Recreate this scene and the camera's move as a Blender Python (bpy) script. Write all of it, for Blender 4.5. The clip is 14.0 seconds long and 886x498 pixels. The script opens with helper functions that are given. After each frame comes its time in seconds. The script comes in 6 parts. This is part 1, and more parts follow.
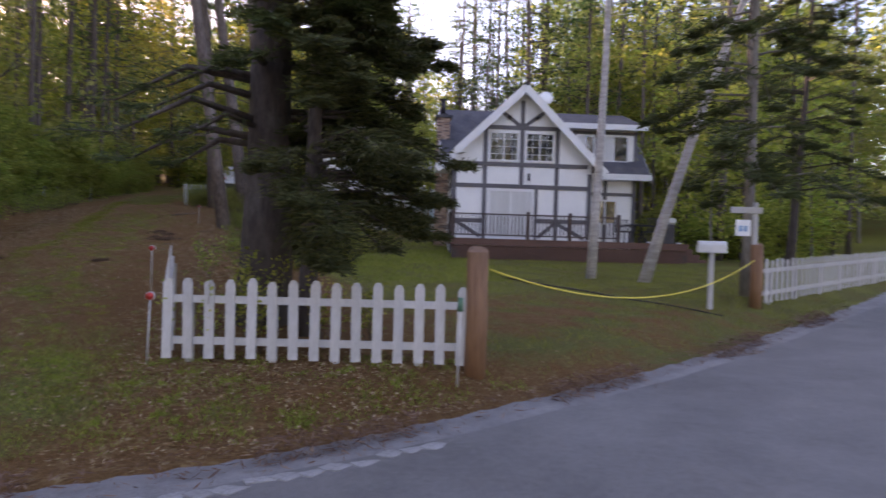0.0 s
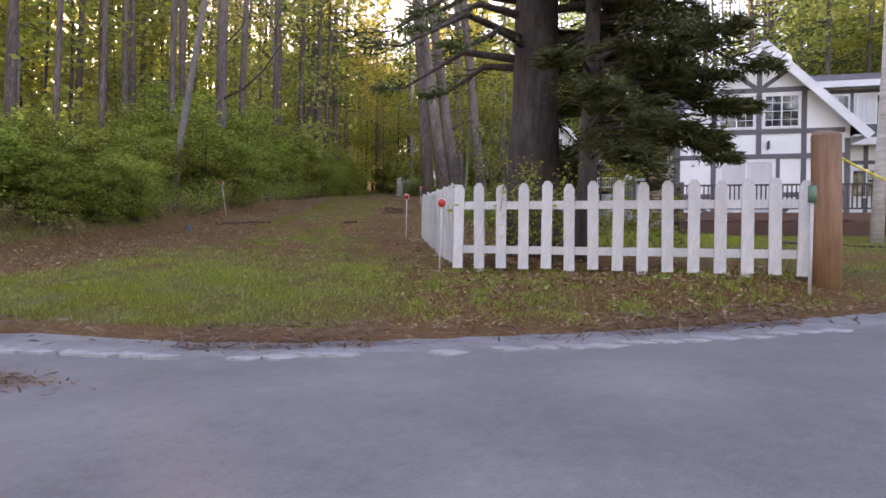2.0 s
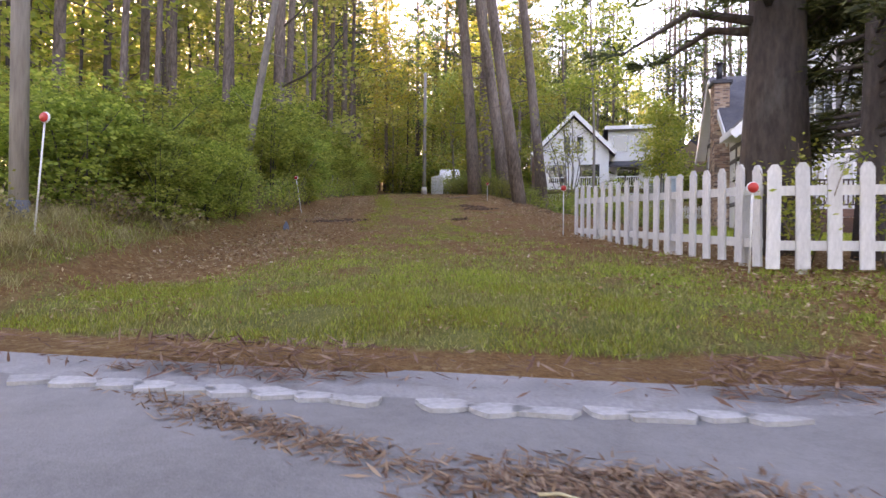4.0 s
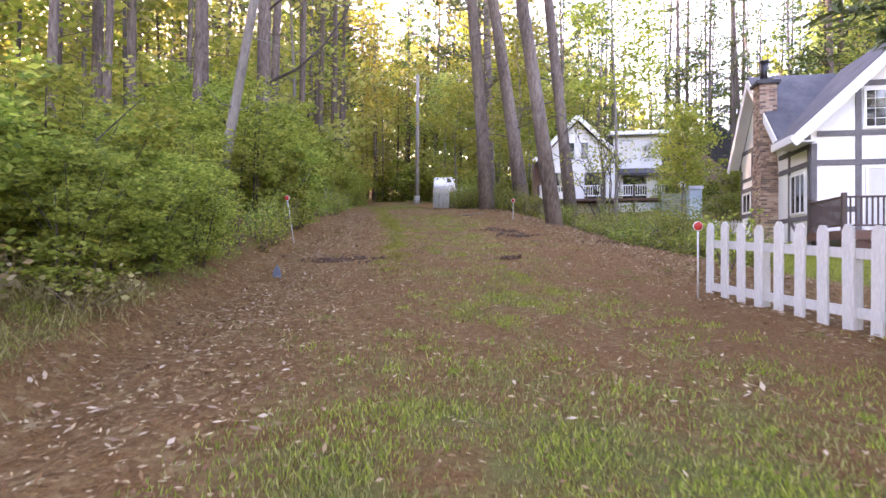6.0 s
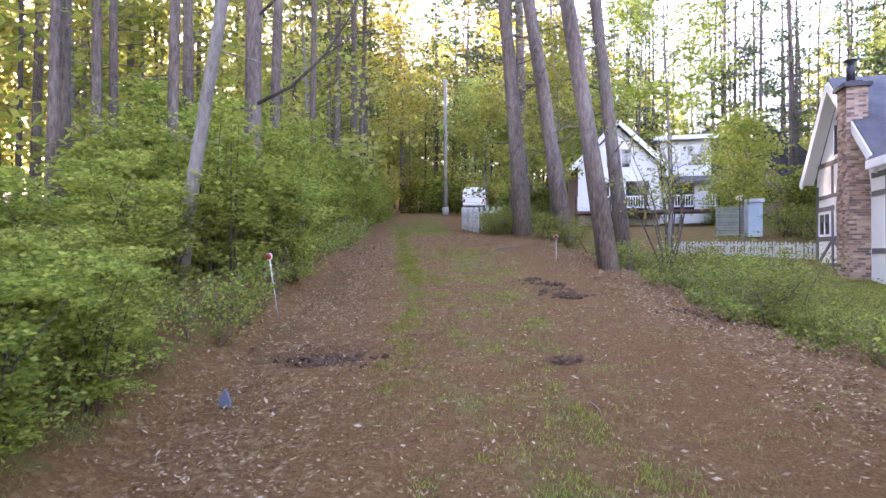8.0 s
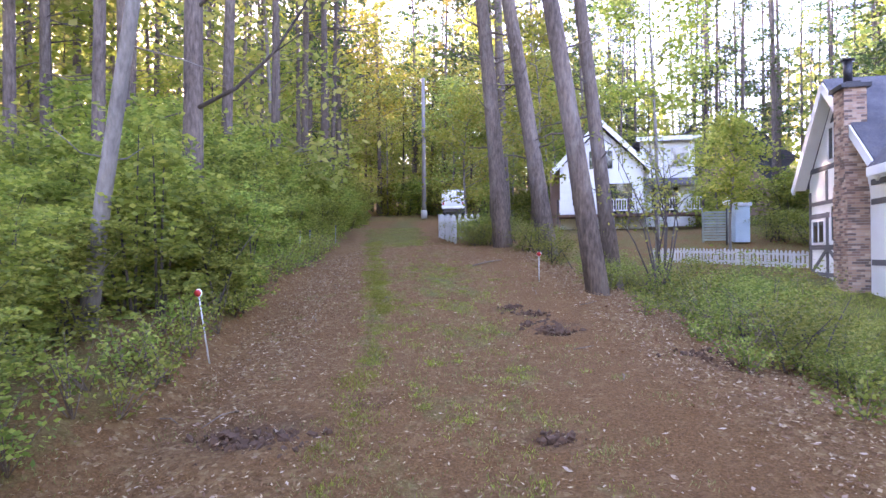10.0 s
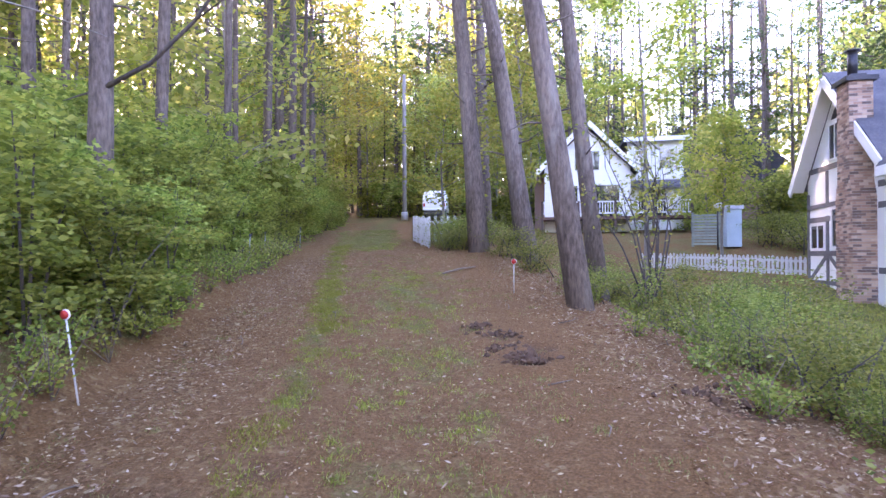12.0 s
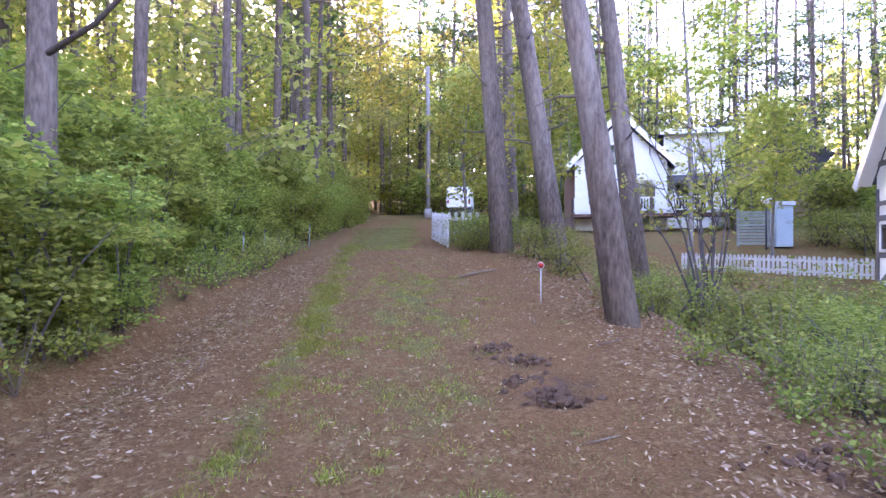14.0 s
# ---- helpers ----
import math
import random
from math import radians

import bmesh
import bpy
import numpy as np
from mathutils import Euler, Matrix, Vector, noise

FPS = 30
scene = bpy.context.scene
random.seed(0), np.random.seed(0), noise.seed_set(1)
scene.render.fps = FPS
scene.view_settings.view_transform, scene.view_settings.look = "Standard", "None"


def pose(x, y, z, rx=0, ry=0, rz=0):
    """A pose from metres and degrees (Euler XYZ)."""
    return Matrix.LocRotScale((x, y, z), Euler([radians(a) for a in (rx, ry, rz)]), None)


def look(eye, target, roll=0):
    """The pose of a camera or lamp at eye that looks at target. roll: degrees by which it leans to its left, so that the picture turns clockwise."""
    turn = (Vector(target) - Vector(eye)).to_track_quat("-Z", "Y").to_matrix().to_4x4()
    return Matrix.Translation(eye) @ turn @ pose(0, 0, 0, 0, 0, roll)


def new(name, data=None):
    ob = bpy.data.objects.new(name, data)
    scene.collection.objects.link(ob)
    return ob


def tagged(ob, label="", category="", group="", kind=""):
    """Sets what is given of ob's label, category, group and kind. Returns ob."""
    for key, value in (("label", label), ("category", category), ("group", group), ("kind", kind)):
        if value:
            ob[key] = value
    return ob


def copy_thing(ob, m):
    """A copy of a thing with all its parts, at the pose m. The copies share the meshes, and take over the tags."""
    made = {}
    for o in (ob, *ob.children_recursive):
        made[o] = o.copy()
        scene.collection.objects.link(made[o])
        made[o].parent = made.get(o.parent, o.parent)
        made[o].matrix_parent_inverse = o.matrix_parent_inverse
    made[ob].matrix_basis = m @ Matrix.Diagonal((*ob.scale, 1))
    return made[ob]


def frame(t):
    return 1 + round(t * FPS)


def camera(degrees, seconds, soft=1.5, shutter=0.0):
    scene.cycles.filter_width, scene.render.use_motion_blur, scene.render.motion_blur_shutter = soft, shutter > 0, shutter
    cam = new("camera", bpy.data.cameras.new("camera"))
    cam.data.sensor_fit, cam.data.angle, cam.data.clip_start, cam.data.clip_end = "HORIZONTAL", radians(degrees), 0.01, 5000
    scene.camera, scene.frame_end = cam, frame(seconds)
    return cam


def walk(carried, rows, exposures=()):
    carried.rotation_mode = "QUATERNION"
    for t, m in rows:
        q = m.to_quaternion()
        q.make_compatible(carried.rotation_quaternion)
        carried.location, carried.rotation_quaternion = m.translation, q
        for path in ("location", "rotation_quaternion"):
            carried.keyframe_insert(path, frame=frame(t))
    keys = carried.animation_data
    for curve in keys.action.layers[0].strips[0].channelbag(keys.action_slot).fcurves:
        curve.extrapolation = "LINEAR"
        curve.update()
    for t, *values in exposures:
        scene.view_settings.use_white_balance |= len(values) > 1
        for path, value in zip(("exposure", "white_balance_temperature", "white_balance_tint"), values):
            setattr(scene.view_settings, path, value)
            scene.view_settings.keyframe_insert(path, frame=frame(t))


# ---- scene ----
cam = camera(73.0, 14.0, soft=1.5, shutter=0.2)
PATH = [
    (0, (-1.497, -24.653, 2.025), (-1.400, -22.656, 1.993), 1.68),
    (0.5, (-1.682, -24.233, 1.749), (-2.141, -22.286, 1.756), 0.91),
    (1, (-1.848, -24.367, 1.621), (-2.454, -22.461, 1.608), 0.63),
    (1.5, (-2.314, -24.014, 1.104), (-2.875, -22.094, 1.105), 0.69),
    (2, (-2.817, -24.090, 0.791), (-3.315, -22.153, 0.787), 0.87),
    (2.5, (-3.562, -24.461, 0.673), (-4.028, -22.516, 0.664), 0.83),
    (3, (-4.476, -24.200, 0.748), (-4.977, -22.264, 0.726), -0.72),
    (3.5, (-5.301, -23.879, 0.682), (-5.771, -21.934, 0.672), 0.07),
    (6, (-7.647, -20.461, 1.402), (-8.031, -18.498, 1.419), 0.31),
    (6.5, (-7.962, -19.673, 1.671), (-8.352, -17.712, 1.685), 0.21),
    (7, (-8.072, -18.858, 1.930), (-8.488, -16.902, 1.949), 0.13),
    (7.5, (-8.115, -18.225, 2.172), (-8.556, -16.275, 2.190), 0.20),
    (8, (-8.123, -17.753, 2.503), (-8.608, -15.813, 2.522), -0.05),
    (10.5, (-8.246, -16.016, 2.958), (-8.663, -14.060, 2.972), -0.45),
    (11, (-8.191, -15.649, 2.963), (-8.609, -13.693, 2.979), -0.34),
    (11.5, (-8.160, -15.168, 2.998), (-8.568, -13.210, 3.017), -0.37),
    (12, (-8.104, -14.656, 3.044), (-8.489, -12.694, 3.065), -0.24),
    (12.5, (-7.883, -13.988, 3.082), (-8.293, -12.030, 3.107), 0.02),
    (13, (-7.704, -13.451, 3.138), (-8.171, -11.506, 3.162), 0.31),
    (13.5, (-7.852, -13.050, 3.147), (-8.322, -11.106, 3.168), 0.21),
    (14, (-8.215, -12.903, 3.111), (-8.691, -10.961, 3.125), -0.02),
]
EXPOSE = [(0.0, 2.26, 7400, 42), (1.0, 2.74, 7500, 42), (3.0, 3.15, 8350, 39), (6.0, 3.95, 7700, 45), (8.0, 4.05, 6900, 46), (11.0, 4.12, 6400, 48), (14.0, 4.24, 6200, 51)]
walk(cam, [(t, look(eye, target, roll)) for t, eye, target, roll in PATH], EXPOSE)

# ---- daylight ----
SUN_LEFT, SUN_UP = 46.0, 15.0
world = bpy.data.worlds.new("world")
scene.world = world
world.use_nodes = True
wn = world.node_tree
wbg = wn.nodes["Background"]
sky = wn.nodes.new("ShaderNodeTexSky")
sky.sky_type = "NISHITA"
sky.sun_disc = False
sky.sun_elevation = radians(SUN_UP)
sky.sun_rotation = radians(-SUN_LEFT)
sky.altitude = 200
sky.air_density = 1.0
sky.dust_density = 1.2
wn.links.new(sky.outputs[0], wbg.inputs[0])
wbg.inputs[1].default_value = 0.15
sun_to = Vector((-math.sin(radians(SUN_LEFT)) * math.cos(radians(SUN_UP)), math.cos(radians(SUN_LEFT)) * math.cos(radians(SUN_UP)), math.sin(radians(SUN_UP))))
sun = new("sun", bpy.data.lights.new("sun", "SUN"))
sun.data.energy, sun.data.angle, sun.data.color = 3.8, radians(0.6), (1.0, 0.84, 0.62)
sun.matrix_world = look(sun_to * 150, (0, 0, 0))

# ---- materials ----


def tree_of(name):
    m = bpy.data.materials.new(name)
    m.use_nodes = True
    return m, m.node_tree, m.node_tree.nodes["Principled BSDF"]


def link(nt, a, b):
    nt.links.new(a, b)


def noise_node(nt, vec, scale, detail=4, rough=0.6):
    n = nt.nodes.new("ShaderNodeTexNoise")
    n.inputs["Scale"].default_value = scale
    n.inputs["Detail"].default_value = detail
    n.inputs["Roughness"].default_value = rough
    link(nt, vec, n.inputs["Vector"])
    return n


def ramp_node(nt, fac, stops):
    r = nt.nodes.new("ShaderNodeValToRGB")
    el = r.color_ramp.elements
    while len(el) < len(stops):
        el.new(0.5)
    for e, (p, c) in zip(el, stops):
        e.position, e.color = p, (*c, 1)
    link(nt, fac, r.inputs["Fac"])
    return r


def mix_node(nt, fac, a, b, kind="MIX"):
    m = nt.nodes.new("ShaderNodeMix")
    m.data_type, m.blend_type = "RGBA", kind
    for k, v in ((0, fac), (6, a), (7, b)):
        if isinstance(v, (int, float)):
            m.inputs[k].default_value = v
        elif isinstance(v, tuple):
            m.inputs[k].default_value = (*v, 1)
        else:
            link(nt, v, m.inputs[k])
    return m.outputs[2]


def math_node(nt, op, a, b=0.0, c=0.0):
    m = nt.nodes.new("ShaderNodeMath")
    m.operation = op
    for k, v in enumerate((a, b, c)):
        if isinstance(v, (int, float)):
            m.inputs[k].default_value = v
        else:
            link(nt, v, m.inputs[k])
    return m.outputs[0]


def bump_node(nt, height, strength, dist, bsdf):
    b = nt.nodes.new("ShaderNodeBump")
    b.inputs["Strength"].default_value = strength
    b.inputs["Distance"].default_value = dist
    link(nt, height, b.inputs["Height"])
    link(nt, b.outputs[0], bsdf.inputs["Normal"])


def coords(nt, stretch=(1, 1, 1)):
    tc = nt.nodes.new("ShaderNodeTexCoord")
    mp = nt.nodes.new("ShaderNodeMapping")
    mp.inputs["Scale"].default_value = stretch
    link(nt, tc.outputs["Object"], mp.inputs["Vector"])
    return mp.outputs[0]


def surface(name, c1, c2, fine=30, coarse=2.0, rough=0.8, metal=0.0, bump=0.3, dist=0.01, stretch=(1, 1, 1), vary=0.12, stain=None):
    """Two tones in a fine grain and a coarse wear, with a tint of its own on each object."""
    m, nt, b = tree_of(name)
    v = coords(nt, stretch)
    n1, n2 = noise_node(nt, v, fine, 6), noise_node(nt, v, coarse, 4)
    f = math_node(nt, "MULTIPLY_ADD", n1.outputs["Fac"], 0.55, math_node(nt, "MULTIPLY", n2.outputs["Fac"], 0.45))
    col = ramp_node(nt, f, [(0.36, c1), (0.64, c2)]).outputs[0]
    if stain:
        sfac = ramp_node(nt, noise_node(nt, v, coarse * 2.3, 5, 0.7).outputs["Fac"], [(0.55, (0, 0, 0)), (0.75, (1, 1, 1))]).outputs[0]
        col = mix_node(nt, math_node(nt, "MULTIPLY", sfac, 0.55), col, stain)
    info = nt.nodes.new("ShaderNodeObjectInfo")
    hsv = nt.nodes.new("ShaderNodeHueSaturation")
    link(nt, col, hsv.inputs["Color"])
    link(nt, math_node(nt, "MULTIPLY_ADD", info.outputs["Random"], 2 * vary, 1 - vary), hsv.inputs["Value"])
    link(nt, hsv.outputs[0], b.inputs["Base Color"])
    b.inputs["Roughness"].default_value, b.inputs["Metallic"].default_value = rough, metal
    bump_node(nt, f, bump, dist, b)
    return m


def leafy(name, c1, c2, c3, through_light=0.45, rough=0.55):
    """Leaves: a tone for each leaf, light passing through the blade."""
    m, nt, b = tree_of(name)
    geo = nt.nodes.new("ShaderNodeNewGeometry")
    info = nt.nodes.new("ShaderNodeObjectInfo")
    col = ramp_node(nt, geo.outputs["Random Per Island"], [(0.0, c1), (0.55, c2), (1.0, c3)]).outputs[0]
    hsv = nt.nodes.new("ShaderNodeHueSaturation")
    link(nt, col, hsv.inputs["Color"])
    link(nt, math_node(nt, "MULTIPLY_ADD", info.outputs["Random"], 0.05, 0.475), hsv.inputs["Hue"])
    link(nt, math_node(nt, "MULTIPLY_ADD", info.outputs["Random"], 0.4, 0.8), hsv.inputs["Value"])
    link(nt, hsv.outputs[0], b.inputs["Base Color"])
    b.inputs["Roughness"].default_value = rough
    b.inputs["Specular IOR Level"].default_value = 0.2
    tr = nt.nodes.new("ShaderNodeBsdfTranslucent")
    bright = nt.nodes.new("ShaderNodeHueSaturation")
    bright.inputs["Value"].default_value = 1.7
    bright.inputs["Saturation"].default_value = 1.1
    link(nt, hsv.outputs[0], bright.inputs["Color"])
    link(nt, bright.outputs[0], tr.inputs["Color"])
    mx = nt.nodes.new("ShaderNodeMixShader")
    mx.inputs[0].default_value = through_light
    link(nt, b.outputs[0], mx.inputs[1])
    link(nt, tr.outputs[0], mx.inputs[2])
    link(nt, mx.outputs[0], nt.nodes["Material Output"].inputs["Surface"])
    return m


def ground_material():
    m, nt, b = tree_of("ground_cover")
    v = coords(nt)
    at = nt.nodes.new("ShaderNodeAttribute")
    at.attribute_name = "cover"
    sep = nt.nodes.new("ShaderNodeSeparateColor")
    link(nt, at.outputs["Color"], sep.inputs[0])
    big, mid, fine = noise_node(nt, v, 0.7, 5), noise_node(nt, v, 4.5, 6, 0.7), noise_node(nt, v, 42, 5, 0.7)
    vor = nt.nodes.new("ShaderNodeTexVoronoi")
    vor.inputs["Scale"].default_value = 21
    link(nt, v, vor.inputs["Vector"])
    # bare earth with needles, and drier litter over it
    earth = ramp_node(nt, fine.outputs["Fac"], [(0.3, (0.084, 0.039, 0.0155)), (0.52, (0.178, 0.09, 0.033)), (0.72, (0.28, 0.162, 0.068))]).outputs[0]
    litter = ramp_node(nt, vor.outputs["Color"], [(0.1, (0.116, 0.056, 0.023)), (0.45, (0.2, 0.115, 0.048)), (0.8, (0.28, 0.18, 0.082)), (0.97, (0.43, 0.34, 0.2))]).outputs[0]
    lfac = ramp_node(nt, mid.outputs["Fac"], [(0.4, (0, 0, 0)), (0.62, (1, 1, 1))]).outputs[0]
    soil = mix_node(nt, math_node(nt, "MULTIPLY", lfac, sep.outputs[2]), earth, litter)
    grass = ramp_node(nt, fine.outputs["Fac"], [(0.3, (0.045, 0.056, 0.013)), (0.5, (0.105, 0.122, 0.027)), (0.75, (0.19, 0.19, 0.058))]).outputs[0]
    lush = ramp_node(nt, fine.outputs["Fac"], [(0.3, (0.09, 0.115, 0.018)), (0.5, (0.2, 0.225, 0.036)), (0.75, (0.32, 0.325, 0.08))]).outputs[0]
    grass = mix_node(nt, ramp_node(nt, sep.outputs[0], [(0.7, (0, 0, 0)), (0.92, (1, 1, 1))]).outputs[0], grass, lush)
    dry = mix_node(nt, math_node(nt, "MULTIPLY", big.outputs["Fac"], 0.5), grass, (0.16, 0.15, 0.06))
    g = math_node(nt, "MULTIPLY_ADD", sep.outputs[0], 1.5, math_node(nt, "MULTIPLY_ADD", fine.outputs["Fac"], 0.7, -1.45))
    g = math_node(nt, "ADD", g, math_node(nt, "MULTIPLY_ADD", mid.outputs["Fac"], 1.3, math_node(nt, "MULTIPLY", big.outputs["Fac"], 1.0)))
    gf = ramp_node(nt, g, [(0.5, (0, 0, 0)), (0.82, (0.45, 0.45, 0.45)), (1.05, (0.88, 0.88, 0.88))]).outputs[0]
    col = mix_node(nt, gf, soil, dry)
    col = mix_node(nt, sep.outputs[1], col, (0.06, 0.034, 0.024))
    link(nt, col, b.inputs["Base Color"])
    b.inputs["Roughness"].default_value = 0.95
    b.inputs["Specular IOR Level"].default_value = 0.15
    h = math_node(nt, "ADD", math_node(nt, "MULTIPLY", vor.outputs["Distance"], 0.5), fine.outputs["Fac"])
    bump_node(nt, h, 1.0, 0.045, b)
    return m


def asphalt_material():
    m, nt, b = tree_of("asphalt")
    v = coords(nt)
    n1, n2, n3 = noise_node(nt, v, 160, 3), noise_node(nt, v, 1.1, 5), noise_node(nt, v, 14, 5, 0.7)
    f = math_node(nt, "ADD", math_node(nt, "MULTIPLY", n1.outputs["Fac"], 0.45), math_node(nt, "MULTIPLY_ADD", n2.outputs["Fac"], 0.35, math_node(nt, "MULTIPLY", n3.outputs["Fac"], 0.2)))
    col = ramp_node(nt, f, [(0.38, (0.092, 0.089, 0.085)), (0.5, (0.138, 0.133, 0.128)), (0.64, (0.2, 0.193, 0.186))]).outputs[0]
    link(nt, col, b.inputs["Base Color"])
    b.inputs["Roughness"].default_value = 0.85
    bump_node(nt, n1.outputs["Fac"], 0.5, 0.006, b)
    return m


def glass_material():
    m, nt, b = tree_of("window_glass")
    b.inputs["Base Color"].default_value = (0.02, 0.025, 0.03, 1)
    b.inputs["Roughness"].default_value = 0.04
    b.inputs["Specular IOR Level"].default_value = 0.9
    bump_node(nt, noise_node(nt, coords(nt), 1.4, 2).outputs["Fac"], 0.12, 0.02, b)
    return m


def brick_material():
    m, nt, b = tree_of("brick")
    geo = nt.nodes.new("ShaderNodeNewGeometry")
    v = coords(nt)
    n = noise_node(nt, v, 25, 5)
    each = math_node(nt, "FRACT", math_node(nt, "ADD", geo.outputs["Random Per Island"], nt.nodes.new("ShaderNodeObjectInfo").outputs["Random"]), 0.0)
    col = ramp_node(nt, each, [(0.0, (0.09, 0.06, 0.055)), (0.22, (0.2, 0.115, 0.09)), (0.45, (0.4, 0.23, 0.155)), (0.75, (0.5, 0.32, 0.22)), (1.0, (0.64, 0.48, 0.36))]).outputs[0]
    col = mix_node(nt, math_node(nt, "MULTIPLY", n.outputs["Fac"], 0.5), col, (0.3, 0.24, 0.2))
    link(nt, col, b.inputs["Base Color"])
    b.inputs["Roughness"].default_value = 0.9
    bump_node(nt, n.outputs["Fac"], 0.5, 0.01, b)
    return m


GROUND, ASPHALT, GLASS, BRICK = ground_material(), asphalt_material(), glass_material(), brick_material()
EDGE_OLD = surface("old_berm", (0.15, 0.145, 0.145), (0.26, 0.25, 0.245), 60, 3, 0.9, bump=0.6, stain=(0.1, 0.075, 0.055))
EDGE_PALE = surface("pale_broken_edge", (0.18, 0.175, 0.17), (0.33, 0.325, 0.32), 50, 5, 0.9, bump=0.5, stain=(0.2, 0.17, 0.15))
WHITE_WOOD = surface("weathered_white_paint", (0.39, 0.385, 0.37), (0.57, 0.56, 0.54), 55, 3, 0.7, bump=0.25, dist=0.004, stretch=(1, 1, 0.25), vary=0.08, stain=(0.42, 0.42, 0.4))
LOG = surface("log_wood", (0.13, 0.06, 0.028), (0.27, 0.14, 0.07), 22, 2, 0.75, bump=0.4, stretch=(1, 1, 0.12), stain=(0.12, 0.06, 0.04))
STICKBARK = surface("dry_stick_bark", (0.1, 0.07, 0.05), (0.24, 0.18, 0.13), 40, 4, 0.9, bump=0.4)
STUCCO = surface("white_stucco", (0.74, 0.74, 0.72), (0.83, 0.83, 0.81), 80, 1.5, 0.9, bump=0.25, dist=0.004, vary=0.02)
TIMBER = surface("dark_timber", (0.085, 0.08, 0.085), (0.15, 0.142, 0.148), 40, 3, 0.75, bump=0.3, stretch=(0.4, 0.4, 1), vary=0.1)
TRIM = surface("white_trim", (0.7, 0.7, 0.69), (0.8, 0.8, 0.79), 50, 2, 0.6, bump=0.1, dist=0.003, vary=0.03)
SHINGLE = surface("roof_shingle", (0.045, 0.045, 0.055), (0.12, 0.115, 0.125), 30, 1.5, 0.92, bump=0.4, stain=(0.16, 0.13, 0.1))
DECKWOOD = surface("stained_deck_wood", (0.085, 0.04, 0.03), (0.17, 0.082, 0.058), 30, 2, 0.7, bump=0.3, stretch=(0.2, 1, 1))
RAILWOOD = surface("dark_rail_wood", (0.05, 0.034, 0.03), (0.1, 0.065, 0.055), 30, 2, 0.7, bump=0.3)
MORTAR = surface("mortar", (0.34, 0.31, 0.28), (0.46, 0.42, 0.38), 60, 3, 0.95, bump=0.4)
CONCRETE = surface("concrete", (0.36, 0.35, 0.34), (0.52, 0.51, 0.5), 50, 2, 0.9, bump=0.3)
METAL_DARK = surface("dark_metal", (0.03, 0.03, 0.035), (0.07, 0.07, 0.08), 40, 3, 0.5, 0.6, bump=0.1)
METAL_LIGHT = surface("galvanised_metal", (0.42, 0.43, 0.44), (0.6, 0.61, 0.62), 40, 3, 0.4, 0.8, bump=0.1)
MAILGREY = surface("mailbox_enamel", (0.5, 0.5, 0.48), (0.66, 0.66, 0.63), 40, 3, 0.45, 0.1, bump=0.1)
PINEBARK = surface("pine_bark", (0.05, 0.037, 0.032), (0.2, 0.155, 0.13), 22, 1.4, 0.95, bump=1.0, dist=0.04, stretch=(1, 1, 0.28), stain=(0.26, 0.24, 0.22))
DARKBARK = surface("spruce_bark", (0.035, 0.028, 0.026), (0.1, 0.08, 0.072), 18, 1.6, 0.95, bump=1.0, dist=0.04, stretch=(1, 1, 0.3), stain=(0.14, 0.14, 0.13))
BIRCHBARK = surface("birch_bark", (0.3, 0.27, 0.25), (0.58, 0.55, 0.52), 9, 1.2, 0.8, bump=0.5, dist=0.02, stretch=(0.35, 0.35, 1.6), stain=(0.09, 0.075, 0.07))
GREYBARK = surface("grey_bark", (0.12, 0.105, 0.092), (0.27, 0.245, 0.22), 20, 2, 0.9, bump=0.7, dist=0.02, stretch=(1, 1, 0.3), stain=(0.1, 0.1, 0.085))
POLEWOOD = surface("utility_pole_wood", (0.18, 0.16, 0.145), (0.31, 0.28, 0.255), 30, 2, 0.9, bump=0.4, stretch=(1, 1, 0.1))
RED = surface("red_reflector", (0.4, 0.02, 0.012), (0.55, 0.035, 0.025), 60, 5, 0.5, bump=0.1, vary=0.05)
YELLOW = surface("yellow_rope", (0.62, 0.5, 0.05), (0.8, 0.66, 0.1), 90, 5, 0.6, bump=0.3)
SCRAP = surface("blue_grey_plastic", (0.09, 0.115, 0.16), (0.15, 0.18, 0.24), 30, 4, 0.9, bump=0.2)
BLUE = surface("pale_blue_paint", (0.33, 0.44, 0.51), (0.46, 0.57, 0.63), 30, 2, 0.5, bump=0.1)
BROWNWOOD = surface("brown_siding", (0.22, 0.145, 0.095), (0.36, 0.25, 0.17), 30, 2, 0.85, bump=0.3, stretch=(0.3, 0.3, 1))
GREYSLAT = surface("grey_green_slats", (0.2, 0.23, 0.2), (0.34, 0.38, 0.34), 30, 2, 0.85, bump=0.3)
CARWHITE = surface("white_car_paint", (0.74, 0.75, 0.76), (0.8, 0.81, 0.82), 10, 1, 0.3, bump=0.02, vary=0.02)
RUBBER = surface("tyre_rubber", (0.02, 0.02, 0.02), (0.05, 0.05, 0.05), 40, 3, 0.85, bump=0.2)
GREENMETAL = surface("green_enamel", (0.04, 0.12, 0.07), (0.08, 0.19, 0.12), 40, 3, 0.5, bump=0.1)
SIGNBLUE = surface("sign_blue", (0.12, 0.3, 0.5), (0.16, 0.36, 0.58), 30, 3, 0.5, bump=0.05)
PLASTIC_GREY = surface("dark_plastic", (0.05, 0.05, 0.055), (0.1, 0.1, 0.11), 40, 3, 0.6, bump=0.1)
LAMPWHITE = surface("opal_globe", (0.8, 0.8, 0.78), (0.86, 0.86, 0.84), 10, 1, 0.35, bump=0.02, vary=0.02)
